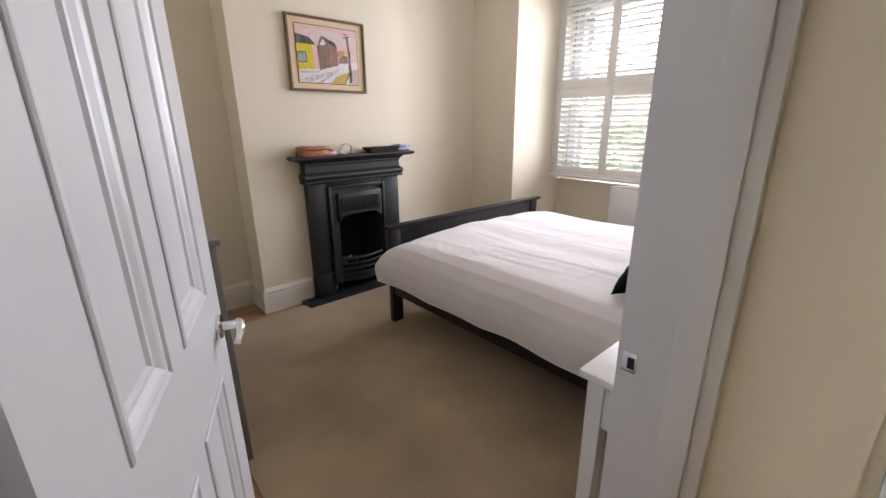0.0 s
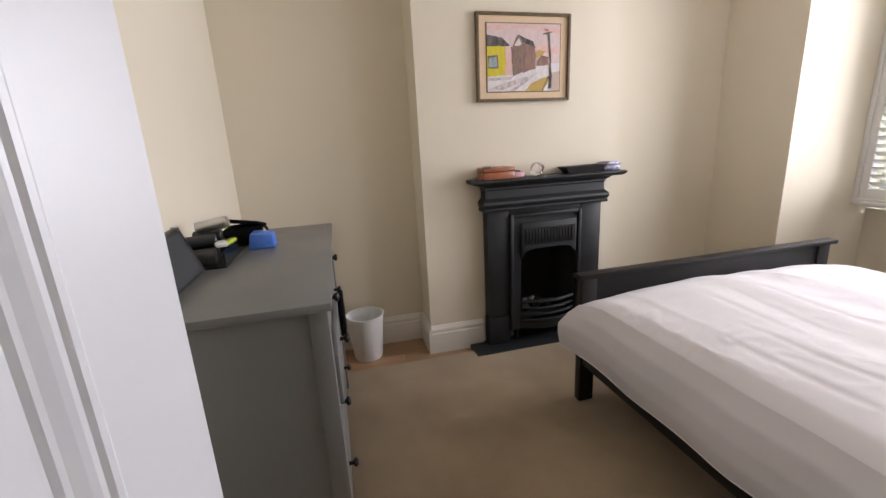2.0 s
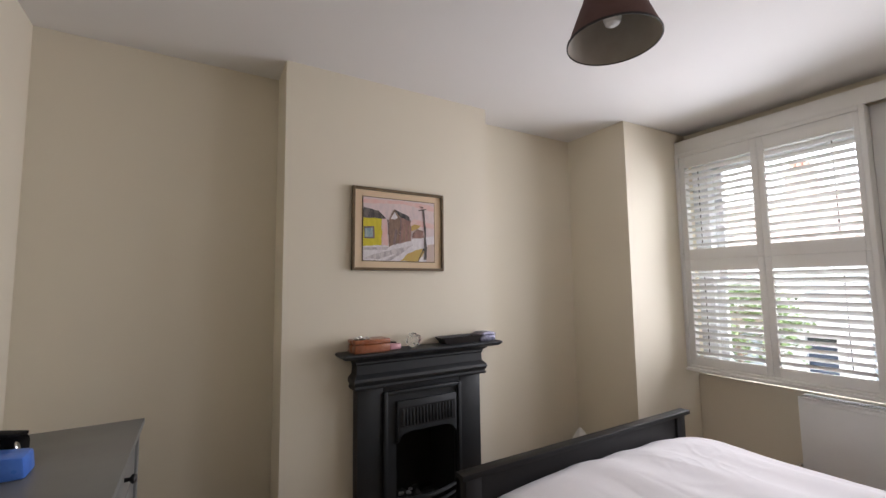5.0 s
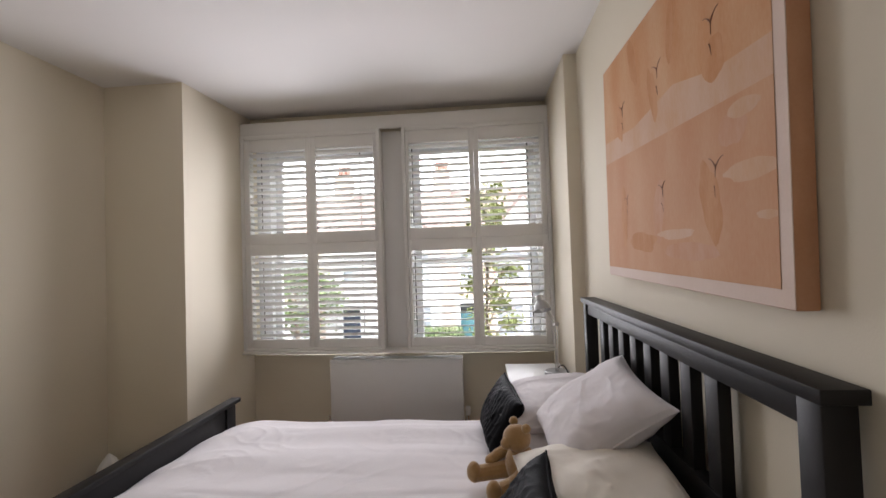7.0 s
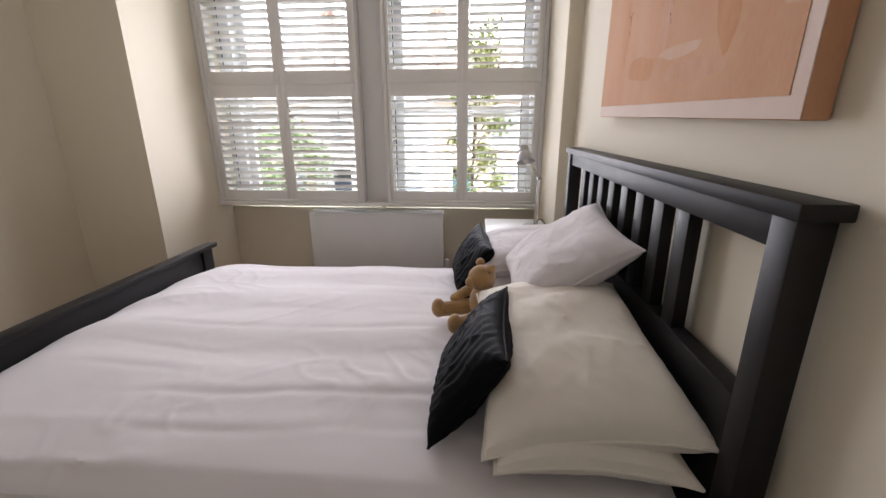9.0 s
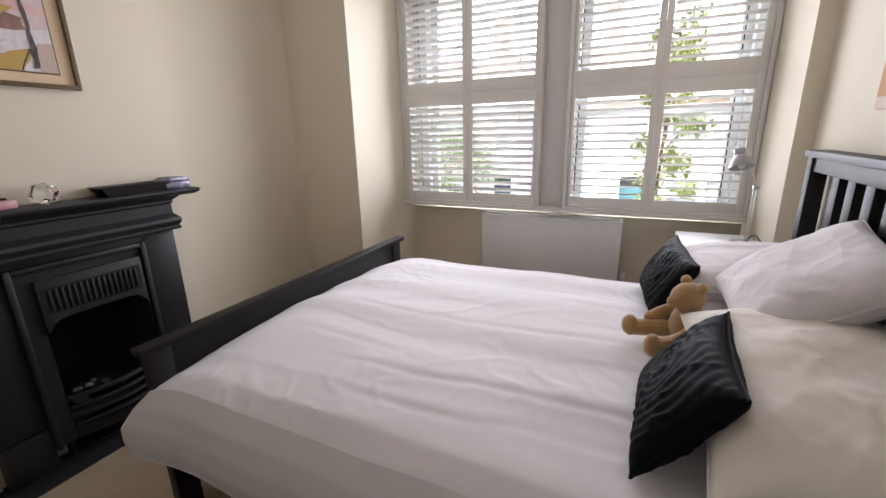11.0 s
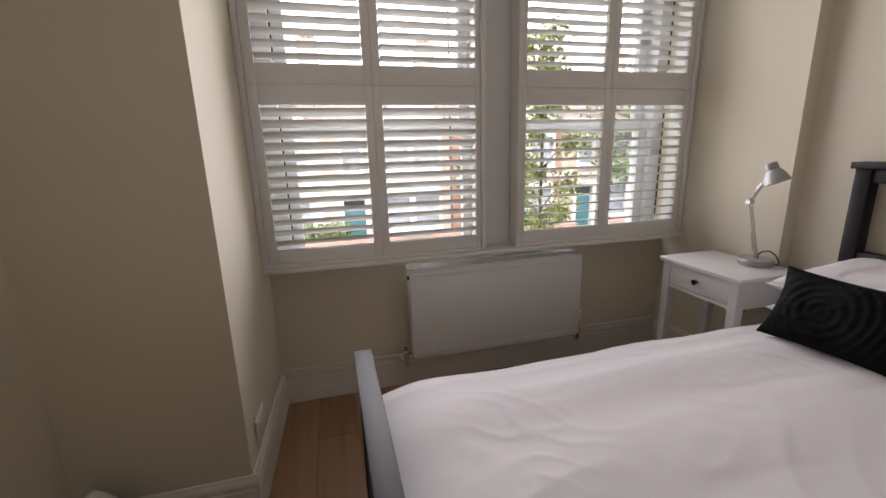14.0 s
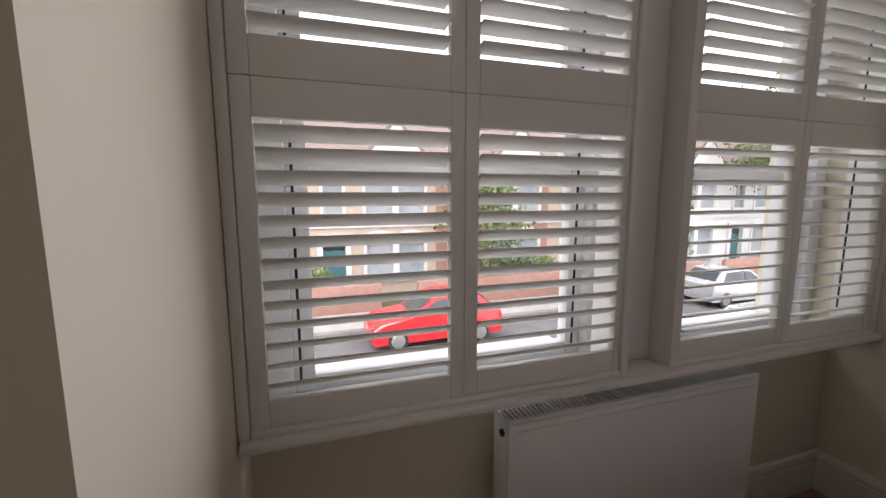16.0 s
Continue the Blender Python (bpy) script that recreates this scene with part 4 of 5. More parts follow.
def cushion(name, label, category, mat, w, h, d, M, seed, pleats=0.0, group=""):
    """A stuffed cover with pinched corners and a piped seam."""
    bm = B()
    n = 90 if pleats else 60
    sheets = []
    for side in (1, -1):
        grid = []
        for j in range(n + 1):
            row = []
            for i in range(n + 1):
                u, v = 2 * i / n - 1, 2 * j / n - 1
                ru, rv = 1 - abs(u) ** 3.0, 1 - abs(v) ** 3.0
                bulge = max(0, ru * rv) ** 0.46
                pinch = 1 - 0.10 * (1 - abs(v) ** 2) * abs(u) ** 3, 1 - 0.10 * (1 - abs(u) ** 2) * abs(v) ** 3
                x, y = u * w / 2 * pinch[0], v * h / 2 * pinch[1]
                z = side * d / 2 * bulge
                z += side * bulge * (0.014 * fold(x * 7, y * 7, seed + side) + 0.004 * max(0, 1 - abs(fold(x * 9, y * 6, seed + 4)) * 4) ** 2 + 0.006 * max(0, 1 - abs(fold(x * 18, y * 18, seed + 5)) * 3) ** 2 * (1 - 0.7 * min(ru, rv)) + 0.0015 * fold(x * 16, y * 16, seed + 7))
                if pleats:
                    z += side * bulge ** 0.5 * pleats * math.sin((math.hypot(x - 0.06, y) + 0.022 * fold(x * 7, y * 7, seed)) * 2 * math.pi / 0.027) * (0.55 + 0.45 * fold(x * 8, y * 8, seed + 2))
                row.append(bm.verts.new((x, y, z)))
            grid.append(row)
        for a, b in zip(grid, grid[1:]):
            for k in range(n):
                bm.faces.new((a[k], a[k + 1], b[k + 1], b[k]))
    bmesh.ops.remove_doubles(bm, verts=bm.verts, dist=0.0004)
    bm.transform(M)
    bmesh.ops.recalc_face_normals(bm, faces=bm.faces)
    t = thing(name, label, category, M.translation, group)
    ob = part("cover", bm, mat, t)
    ob.data.shade_smooth()
    bm = B()
    pts = []
    for k in range(4 * 14 + 1):
        e, f = divmod(k % 56, 14)
        s = 2 * f / 14 - 1
        u, v = ((s, -1), (1, s), (-s, 1), (-1, -s))[e]
        pu, pv = 1 - 0.10 * (1 - abs(v) ** 2) * abs(u) ** 3, 1 - 0.10 * (1 - abs(u) ** 2) * abs(v) ** 3
        pts.append(M @ Vector((u * w / 2 * pu, v * h / 2 * pv, 0)))
    ring_tube(bm, pts, 0.0035, 6)
    part("seam", bm, mat, t)
    return t

def facing(centre, u, v):
    """A pose whose x runs along u and whose y lies as near v as it can."""
    u = Vector(u).normalized()
    w = u.cross(Vector(v)).normalized()
    v = w.cross(u)
    return Matrix.Translation(centre) @ Matrix((u, v, w)).transposed().to_4x4()

cushion("pillow", "ivory cotton pillow lying flat on another pillow", "pillow", IVORY, 0.66, 0.45, 0.20, facing((2.485, 0.654, 0.750), (0.988, 0.02, 0.12), (0, 1, -0.10)), 2, group="pillows on the bed")
cushion("pillow", "ivory cotton pillow lying flat on the duvet", "pillow", IVORY, 0.62, 0.39, 0.12, facing((2.445, 0.655, 0.676), (1, 0.005, 0.02), (0, 1, 0.03)), 5, group="pillows on the bed")
cushion("pillow", "white cotton pillow propped on the others against the headboard slats", "pillow", LINEN, 0.42, 0.47, 0.15, facing((2.856, 0.600, 0.892), (-0.061, -0.811, 0.581), (0.995, -0.005, 0.097)), 8, group="pillows on the bed")
cushion("pillow", "white cotton pillow lying flat beside the lamp table", "pillow", LINEN, 0.54, 0.44, 0.14, facing((3.305, 0.655, 0.785), (1, -0.05, 0.03), (0, 1, -0.12)), 11, group="pillows on the bed")
cushion("pillow", "white cotton pillow under another pillow", "pillow", LINEN, 0.56, 0.44, 0.12, facing((3.285, 0.655, 0.69), (1, 0.0, 0.0), (0, 1, -0.05)), 13, group="pillows on the bed")
cushion("cushion", "black pleated cushion leaning on the pillows", "cushion", BLACKF, 0.42, 0.29, 0.11, facing((2.455, 0.893, 0.738), (0.998, -0.066, -0.01), (-0.03, -0.578, 0.815)), 17, 0.0030, "black cushions")
cushion("cushion", "black pleated cushion leaning on the pillows", "cushion", BLACKF, 0.45, 0.26, 0.11, facing((3.283, 0.905, 0.738), (0.99, 0.10, 0.009), (0.057, -0.457, 0.887)), 19, 0.0026, "black cushions")

def teddy():
    bm = B()
    def ball(c, r, s=(1, 1, 1)):
        g = bmesh.ops.create_icosphere(bm, subdivisions=3, radius=r)
        for v in g["verts"]:
            k = 1 + 0.04 * noise.noise(v.co * 60)
            v.co = Vector((v.co.x * s[0] * k, v.co.y * s[1] * k, v.co.z * s[2] * k)) + Vector(c)
    ball((0, 0, 0.055), 0.052, (1, 0.9, 1.15))
    ball((0, 0.012, 0.135), 0.042, (1, 1, 0.95))
    ball((0, 0.048, 0.126), 0.018)
    ball((0.034, 0, 0.172), 0.014)
    ball((-0.034, 0, 0.172), 0.014)
    for s in (1, -1):
        ring_tube(bm, [(s * 0.035, 0.02, 0.030), (s * 0.052, 0.075, 0.026), (s * 0.060, 0.125, 0.026)], [0.026, 0.024, 0.023], 12)
        ball((s * 0.061, 0.130, 0.032), 0.027, (0.9, 0.8, 1.15))
        ring_tube(bm, [(s * 0.042, 0.01, 0.090), (s * 0.066, 0.04, 0.066), (s * 0.070, 0.065, 0.050)], [0.018, 0.017, 0.017], 12)
        ball((s * 0.070, 0.066, 0.050), 0.018)
    bm.transform(Matrix.Translation((2.86, 0.855, 0.655)) @ Matrix.Rotation(radians(28), 4, "Z") @ Matrix.Scale(1.15, 4))
    ob = solid("teddy_bear", "small tan plush toy bear sitting on the bed", "soft toy", bm, PLUSH)
    ob.data.shade_smooth()

teddy()


# ---- bedside tables ----
def bedside(x0, x1, y0, y1, label):
    z = 0.735
    t = thing("bedside_table", label, "bedside table", ((x0 + x1) / 2, (y0 + y1) / 2, 0), "bedside tables")
    part("tabletop", one(x0, x1, y0, y1, z - 0.020, z, 0.004), WHITE, t)
    for x, sx in ((x0 + 0.018, 1), (x1 - 0.018, -1)):
        for y, sy in ((y0 + 0.016, 1), (y1 - 0.018, -1)):
            bm = B()
            loops = []
            for w, h in ((0.026, 0.0), (0.040, 0.45), (0.042, z - 0.020)):
                loops.append([bm.verts.new(v) for v in ((x, y, h), (x + sx * w, y, h), (x + sx * w, y + sy * w, h), (x, y + sy * w, h))])
            bm.faces.new(loops[0])
            for p, q in zip(loops, loops[1:]):
                for k in range(4):
                    bm.faces.new((p[k], p[(k + 1) % 4], q[(k + 1) % 4], q[k]))
            bm.faces.new(loops[-1])
            part("leg", bm, WHITE, t, smooth=False)
    part("apron", one(x0 + 0.060, x1 - 0.060, y0 + 0.022, y0 + 0.038, 0.585, z - 0.020), WHITE, t)
    for x in (x0 + 0.024, x1 - 0.042):
        part("apron", one(x, x + 0.018, y0 + 0.058, y1 - 0.060, 0.585, z - 0.020), WHITE, t)
    part("drawer_rail", one(x0 + 0.060, x1 - 0.060, y1 - 0.040, y1 - 0.022, 0.583, 0.600), WHITE, t)
    d = part("drawer", one(x0 + 0.062, x1 - 0.062, y1 - 0.038, y1 - 0.020, 0.603, z - 0.024, 0.002), WHITE, t)
    cx = (x0 + x1) / 2
    part("knob", lathe(B(), [(0.006, y1 - 0.020), (0.006, y1 - 0.008), (0.013, y1 - 0.004), (0.014, y1 + 0.002), (0.009, y1 + 0.006)], (cx, 0, 0.658), 16, "y"), DARK, d, "dark bronze knob")
    part("shelf", one(x0 + 0.030, x1 - 0.030, y0 + 0.030, y1 - 0.032, 0.215, 0.233, 0.003), WHITE, t)

bedside(3.712, 4.168, 0.475, 0.832, "white painted bedside table with drawer, by the window")
bedside(1.505, 1.958, 0.395, 0.704, "white painted bedside table with drawer, beside the doorway")

# desk lamp on the table by the window
LB, LE, LS = Vector((3.880, 0.545, 0.735)), Vector((3.964, 0.525, 1.024)), Vector((3.795, 0.637, 1.185))
l = thing("desk_lamp", "silver metal jointed desk lamp on the bedside table", "lamp", LB)
part("lamp_base", lathe(B(), [(0.070, 0), (0.072, 0.008), (0.072, 0.024), (0.068, 0.029), (0.012, 0.030), (0.010, 0.045)], LB, 30), LAMPM, l)
for d in (-0.006, 0.006):
    o = Vector((0, d, 0))
    part("lower_arm", tube(LB + o + Vector((0, 0, 0.04)), LE + o, 0.0035, 8), STEEL, l)
    part("upper_arm", tube(LE + o, LS + o * 0.5, 0.0035, 8), STEEL, l)
part("elbow", lathe(B(), [(0.011, -0.014), (0.014, -0.010), (0.014, 0.010), (0.011, 0.014)], LE, 16, "y"), STEEL, l)
part("spring", tube(LB.lerp(LE, 0.22) + Vector((0.004, 0, 0)), LB.lerp(LE, 0.50) + Vector((0.004, 0, 0)), 0.0045, 8), STEEL, l)
part("spring", tube(LE.lerp(LS, 0.2) + Vector((0.004, 0, 0.010)), LE.lerp(LS, 0.55) + Vector((0.004, 0, 0.010)), 0.005, 8), STEEL, l)
M = Matrix.Translation((3.790, 0.637, 1.175)) @ Matrix.Rotation(radians(-8), 4, "X") @ Matrix.Rotation(radians(22), 4, "Y")
bm = lathe(B(), [(0.003, 0.043), (0.019, 0.042), (0.023, 0.038), (0.024, 0.016), (0.022, 0.012), (0.027, 0.008), (0.040, -0.014), (0.049, -0.044), (0.050, -0.047), (0.047, -0.044), (0.026, 0.003)], (0, 0, 0), 26, caps=False)
bm.transform(M)
part("shade", bm, LAMPM, l)
bm = lathe(B(), [(0.004, 0.004), (0.014, -0.010), (0.017, -0.026), (0.014, -0.044), (0.003, -0.052)], (0, 0, 0), 16)
bm.transform(M)
part("bulb", bm, BULB, l)
part("cable", ring_tube(B(), [(3.884, 0.540, 0.775), (3.868, 0.528, 0.798), (3.845, 0.515, 0.806), (3.823, 0.503, 0.790), (3.812, 0.490, 0.758), (3.822, 0.478, 0.740), (3.860, 0.470, 0.7385), (3.940, 0.466, 0.7385), (3.966, 0.462, 0.730), (3.968, 0.462, 0.66), (3.960, 0.462, 0.45)], 0.003, 8), BLACKP, l, "dark flex looping off the table")
pts = [(3.90 + 0.06 * math.cos(a) + 0.012 * math.sin(3 * a), 0.62 + 0.05 * math.sin(a), 0.2365 + 0.010 * (1 + math.sin(2.2 * a)) + 0.0015 * a) for a in [k * 0.35 for k in range(46)]]
solid("cable_coil", "tangle of black cable on the bedside table's lower shelf", "cable", ring_tube(B(), pts, 0.0032, 6), BLACKP)
# small things on the table beside the doorway
bm = one(1.84, 1.93, 0.44, 0.56, 0.735, 0.757, 0.003)
solid("dark_book", "dark book lying on the bedside table", "book", bm, BLACKP)


# ---- radiator ----
def radiator():
    y0, y1, z0, z1, xf, xb = 1.128, 2.118, 0.228, 0.716, 4.408, 4.520
    r = thing("radiator", "white enamelled double panel radiator under the window", "radiator", (4.47, (y0 + y1) / 2, z0))
    part("front_panel", one(xf, xf + 0.014, y0, y1, z0, z1 - 0.012, 0.005), RADW, r)
    part("back_panel", one(xb - 0.014, xb, y0 + 0.01, y1 - 0.01, z0 + 0.01, z1 - 0.02, 0.004), RADW, r)
    for y in (y0, y1 - 0.006):
        part("side_panel", one(xf + 0.014, xb - 0.014, y, y + 0.006, z0 + 0.02, z1 - 0.004, 0.002), RADW, r)
    bm = B()
    box(bm, xf - 0.001, xf + 0.016, y0 - 0.001, y1 + 0.001, z1 - 0.012, z1, 0.004)
    box(bm, xb - 0.018, xb + 0.001, y0 - 0.001, y1 + 0.001, z1 - 0.012, z1, 0.003)
    part("top_rim", bm, RADW, r)
    n = 66
    for i in range(n):
        y = y0 + 0.012 + (y1 - y0 - 0.024) * i / (n - 1)
        part("grille_bar", one(xf + 0.016, xb - 0.018, y - 0.0028, y + 0.0028, z1 - 0.006, z1 - 0.002), RADW, r, smooth=False)
    # black block added between the panels as the shade seen through the grille
    part("inner_shade_block", one(xf + 0.03, xb - 0.03, y0 + 0.02, y1 - 0.02, z0 + 0.03, z1 - 0.05), SOOT_SHADE, r)
    for i in range(60):
        y = y0 + 0.03 + (y1 - y0 - 0.06) * i / 59
        part("weld_dimple", one(xf - 0.004, xf + 0.001, y - 0.0048, y + 0.0048, z0 + 0.022, z0 + 0.033), RADW, r, smooth=False)
        part("weld_dimple", one(xf - 0.004, xf + 0.001, y - 0.0045, y + 0.0045, z1 - 0.036, z1 - 0.031), RADW, r, smooth=False)
    for y, s in ((y0 - 0.028, 1), (y1 + 0.028, -1)):
        bm = lathe(B(), [(0.012, 0.165), (0.014, 0.200), (0.017, 0.215), (0.017, 0.250), (0.013, 0.256), (0.013, 0.285), (0.010, 0.290)], (4.468, y, 0), 18)
        v = part("valve", bm, CHROME, r, "chrome radiator valve")
        part("tailpiece", tube((4.468, y, 0.236), (4.468, y + s * 0.032, 0.236), 0.009), CHROME, v)
        end = 0.47 if s > 0 else REVEAL - 0.03
        part("pipe", ring_tube(B(), [(4.468, y, 0.172), (4.480, y, 0.160), (4.515, y - s * 0.006, 0.168), (4.542, y - s * 0.03, 0.190), (4.545, y - s * 0.07, 0.196), (4.545, end, 0.196)], 0.0080, 10), TRIM, r, "white painted pipe along the skirting")
    part("valve_head", lathe(B(), [(0.014, 0.29), (0.019, 0.295), (0.019, 0.345), (0.015, 0.352)], (4.468, y0 - 0.028, 0), 20), PLASTIC, r, "white thermostatic valve head")
    part("vent_plug", lathe(B(), [(0.011, y1), (0.011, y1 + 0.008), (0.006, y1 + 0.010)], (4.445, 0, z1 - 0.05), 14, "y"), DARK, r)
    for y in (1.35, 1.90):
        part("bracket", one(xb, XW, y, y + 0.04, 0.30, 0.66), RADW, r)

radiator()


# ---- chest of drawers and what lies on it ----
def chest():
    x0, x1, y0, y1, zt = 0.512, 1.008, 1.780, 2.962, 0.938
    c = thing("chest_of_drawers", "grey painted chest of drawers with dark knobs", "chest of drawers", ((x0 + x1) / 2, (y0 + y1) / 2, 0))
    part("chest_top", one(x0, x1, y0, y1, zt - 0.022, zt, 0.003), GREY, c)
    for x in (x0 + 0.012, x1 - 0.060):
        for y in (y0 + 0.016, y1 - 0.064):
            part("leg", prism(B(), [(x, y), (x + 0.048, y), (x + 0.048, y + 0.048), (x, y + 0.048)], "z", 0, zt - 0.022, 0.003), GREY, c)
    for y in (y0 + 0.024, y1 - 0.042):
        part("side_panel", one(x0 + 0.060, x1 - 0.060, y, y + 0.018, 0.095, zt - 0.022), GREY, c)
    part("back_panel", one(x0 + 0.014, x0 + 0.022, y0 + 0.064, y1 - 0.064, 0.10, zt - 0.022), GREY, c)
    xf = x1 - 0.020
    part("bottom_rail", one(xf - 0.03, xf, y0 + 0.064, y1 - 0.064, 0.085, 0.120, 0.002), GREY, c)
    # black filler whose colour gives the shade in the gaps round the drawers
    part("gap_shade_block", one(x0 + 0.03, xf - 0.035, y0 + 0.05, y1 - 0.05, 0.10, zt - 0.03), SOOT_SHADE, c)
    rows = ((0.125, 0.375), (0.380, 0.605), (0.610, 0.760), (0.765, 0.907))
    mid = (y0 + y1) / 2
    for j, (a, b) in enumerate(rows):
        spans = ((y0 + 0.068, y1 - 0.068),) if j < 2 else ((y0 + 0.068, mid - 0.003), (mid + 0.003, y1 - 0.068))
        for s0, s1 in spans:
            out = 0.018 if j == 2 and s0 < mid else 0.0
            d = part("drawer", one(xf - 0.018 + out, xf + 0.001 + out, s0, s1, a, b, 0.003), GREY, c)
            ks = (s0 + 0.19, s1 - 0.19) if j < 2 else ((s0 + s1) / 2,)
            for k in ks:
                part("knob", lathe(B(), [(0.007, xf + out), (0.006, xf + 0.014 + out), (0.014, xf + 0.020 + out), (0.016, xf + 0.027 + out), (0.010, xf + 0.033 + out)], (0, k, (a + b) / 2), 16, "x"), DARK, d, "dark bronze knob")

chest()
bm = B()
prism(bm, [(2.30, 0.60), (2.42, 0.595), (2.45, 0.68), (2.40, 0.765), (2.31, 0.762), (2.28, 0.69)], "x", 1.007, 1.030, 0.010)
solid("black_garment", "black garment hanging out of a chest drawer", "clothing", bm, BLACKF)
ZC = 0.938
s = thing("speaker_dock", "dark grey wedge-shaped speaker on the chest", "speaker", (0.54, 2.08, ZC))
bm = prism(B(), [(0.512, ZC), (0.600, ZC), (0.548, ZC + 0.150), (0.530, ZC + 0.152)], "y", 1.93, 2.235, 0.006)
part("case", bm, BLACKP, s)
M = Matrix.Translation((0.598, 2.0825, ZC + 0.006)) @ Matrix.Rotation(radians(-19), 4, "Y")
bm = one(0.0, 0.006, -0.142, 0.142, 0.004, 0.142, 0.003); bm.transform(M)
part("grille_cloth", bm, MESH, s)
for y in (1.926, 2.236):
    part("trim_strip", prism(B(), [(0.518, ZC), (0.606, ZC), (0.553, ZC + 0.154), (0.530, ZC + 0.156)], "y", y, y + 0.004), STEEL, s)
d = thing("white_dish", "small round white lidded pot on the chest", "pot", (0.60, 1.885, ZC))
part("pot_body", lathe(B(), [(0.032, 0), (0.036, 0.004), (0.037, 0.020)], (0.600, 1.872, ZC), 26), PLASTIC, d)
part("lid", lathe(B(), [(0.038, 0.021), (0.038, 0.030), (0.034, 0.034), (0.010, 0.036)], (0.600, 1.872, ZC), 26), PLASTIC, d)
t = thing("clear_tray", "clear plastic tray filled with small black things", "tray", (0.59, 2.42, ZC))
bm = B()
box(bm, 0.530, 0.665, 2.255, 2.575, ZC + 0.0005, ZC + 0.004)
for q in ((0.530, 0.533, 2.255, 2.575), (0.662, 0.665, 2.255, 2.575), (0.533, 0.662, 2.255, 2.258), (0.533, 0.662, 2.572, 2.575)):
    box(bm, *q, ZC + 0.004, ZC + 0.055)
part("tray_body", bm, CLEAR, t, smooth=False)
rnd = random.Random(11)
for i, (x, y, z, r, L, a) in enumerate(((0.585, 2.300, 0.036, 0.028, 0.10, 85), (0.575, 2.36, 0.040, 0.030, 0.11, 70), (0.600, 2.44, 0.036, 0.027, 0.10, 60), (0.570, 2.50, 0.038, 0.028, 0.09, 88), (0.580, 2.34, 0.082, 0.022, 0.12, 80), (0.575, 2.44, 0.082, 0.022, 0.11, 86))):
    ca, sa = math.cos(radians(a)), math.sin(radians(a))
    L = min(L, 0.105)
    bm = ring_tube(B(), [(x - sa * L * 0.45, y - ca * L * 0.5, ZC + z), (x - sa * L * 0.42, y - ca * L * 0.46, ZC + z), (x + sa * L * 0.42, y + ca * L * 0.46, ZC + z), (x + sa * L * 0.45, y + ca * L * 0.5, ZC + z)], [r * 0.85, r, r, r * 0.85], 16)
    solid("black_tube", "black plastic tube in the clear tray", "bottle", bm, BLACKP, "tubes in the tray")
bm = lathe(B(), [(0.022, 0), (0.022, 0.10), (0.018, 0.108)], (0, 0, 0), 18); bm.transform(Matrix.Translation((0.555, 2.40, ZC + 0.118)) @ Matrix.Rotation(radians(80), 4, "Y"))
solid("grey_bottle", "small grey bottle lying on top of the tray", "bottle", bm, STEEL)
bm = one(-0.012, 0.012, -0.05, 0.05, 0, 0.014, 0.005); bm.transform(Matrix.Translation((0.646, 2.42, ZC + 0.050)) @ Matrix.Rotation(radians(-8), 4, "Z"))
solid("lime_marker", "lime green plastic holder in the clear tray", "holder", bm, LIME)
bm = one(-0.020, 0.020, -0.03, 0.03, 0, 0.016, 0.006); bm.transform(Matrix.Translation((0.642, 2.33, ZC + 0.062)) @ Matrix.Rotation(radians(20), 4, "Z"))
solid("white_wrap", "crumpled white wrapper in the clear tray", "wrapper", bm, PLASTIC)
b = thing("black_case", "soft black case lying half open on the chest", "case", (0.66, 2.63, ZC))
bm = prism(B(), [(0.560, ZC), (0.735, ZC), (0.735, ZC + 0.050), (0.690, ZC + 0.072), (0.575, ZC + 0.066)], "y", 2.585, 2.76, 0.010)
part("case_body", bm, BLACKF, b)
bm = one(-0.085, 0.085, -0.09, 0.09, 0, 0.012, 0.005); bm.transform(Matrix.Translation((0.645, 2.675, ZC + 0.082)) @ Matrix.Rotation(radians(-12), 4, "X") @ Matrix.Rotation(radians(9), 4, "Y"))
part("flap", bm, BLACKF, b)
bm = lathe(B(), [(0.010, 0), (0.014, 0.003), (0.010, 0.006)], (0, 0, 0), 16); bm.transform(Matrix.Translation((0.738, 2.62, ZC + 0.055)) @ Matrix.Rotation(radians(70), 4, "Y"))
part("snap", bm, STEEL, b)
bm = prism(B(), [(0.690, ZC), (0.792, ZC), (0.786, ZC + 0.058), (0.705, ZC + 0.066)], "y", 2.495, 2.583, 0.009)
solid("blue_packet", "bright blue plastic packet on the chest", "packet", bm, BLUEB)


# ---- waste bin, humidifier, socket ----
b = thing("waste_bin", "white plastic waste bin in the alcove", "bin", (1.135, 3.265, 0))
part("bin_body", lathe(B(), [(0.086, 0.0), (0.088, 0.004), (0.115, 0.280), (0.121, 0.282), (0.121, 0.291), (0.114, 0.291), (0.111, 0.280), (0.085, 0.008), (0.0, 0.008)], (1.135, 3.265, 0), 36, caps=False), PLASTIC, b)
HX, HY = 3.708, 3.232
h = thing("humidifier", "blue and white drop-shaped humidifier on the wooden floor", "humidifier", (HX, HY, 0))
hc = (HX, HY, 0)
part("humidifier_base", lathe(B(), [(0.064, 0.000), (0.089, 0.007), (0.097, 0.045), (0.101, 0.090)], hc, 32), PLASTIC, h)
part("water_tank", lathe(B(), [(0.101, 0.092), (0.101, 0.130), (0.093, 0.181), (0.078, 0.220), (0.064, 0.246)], hc, 32), BLUEP, h, "blue translucent water tank")
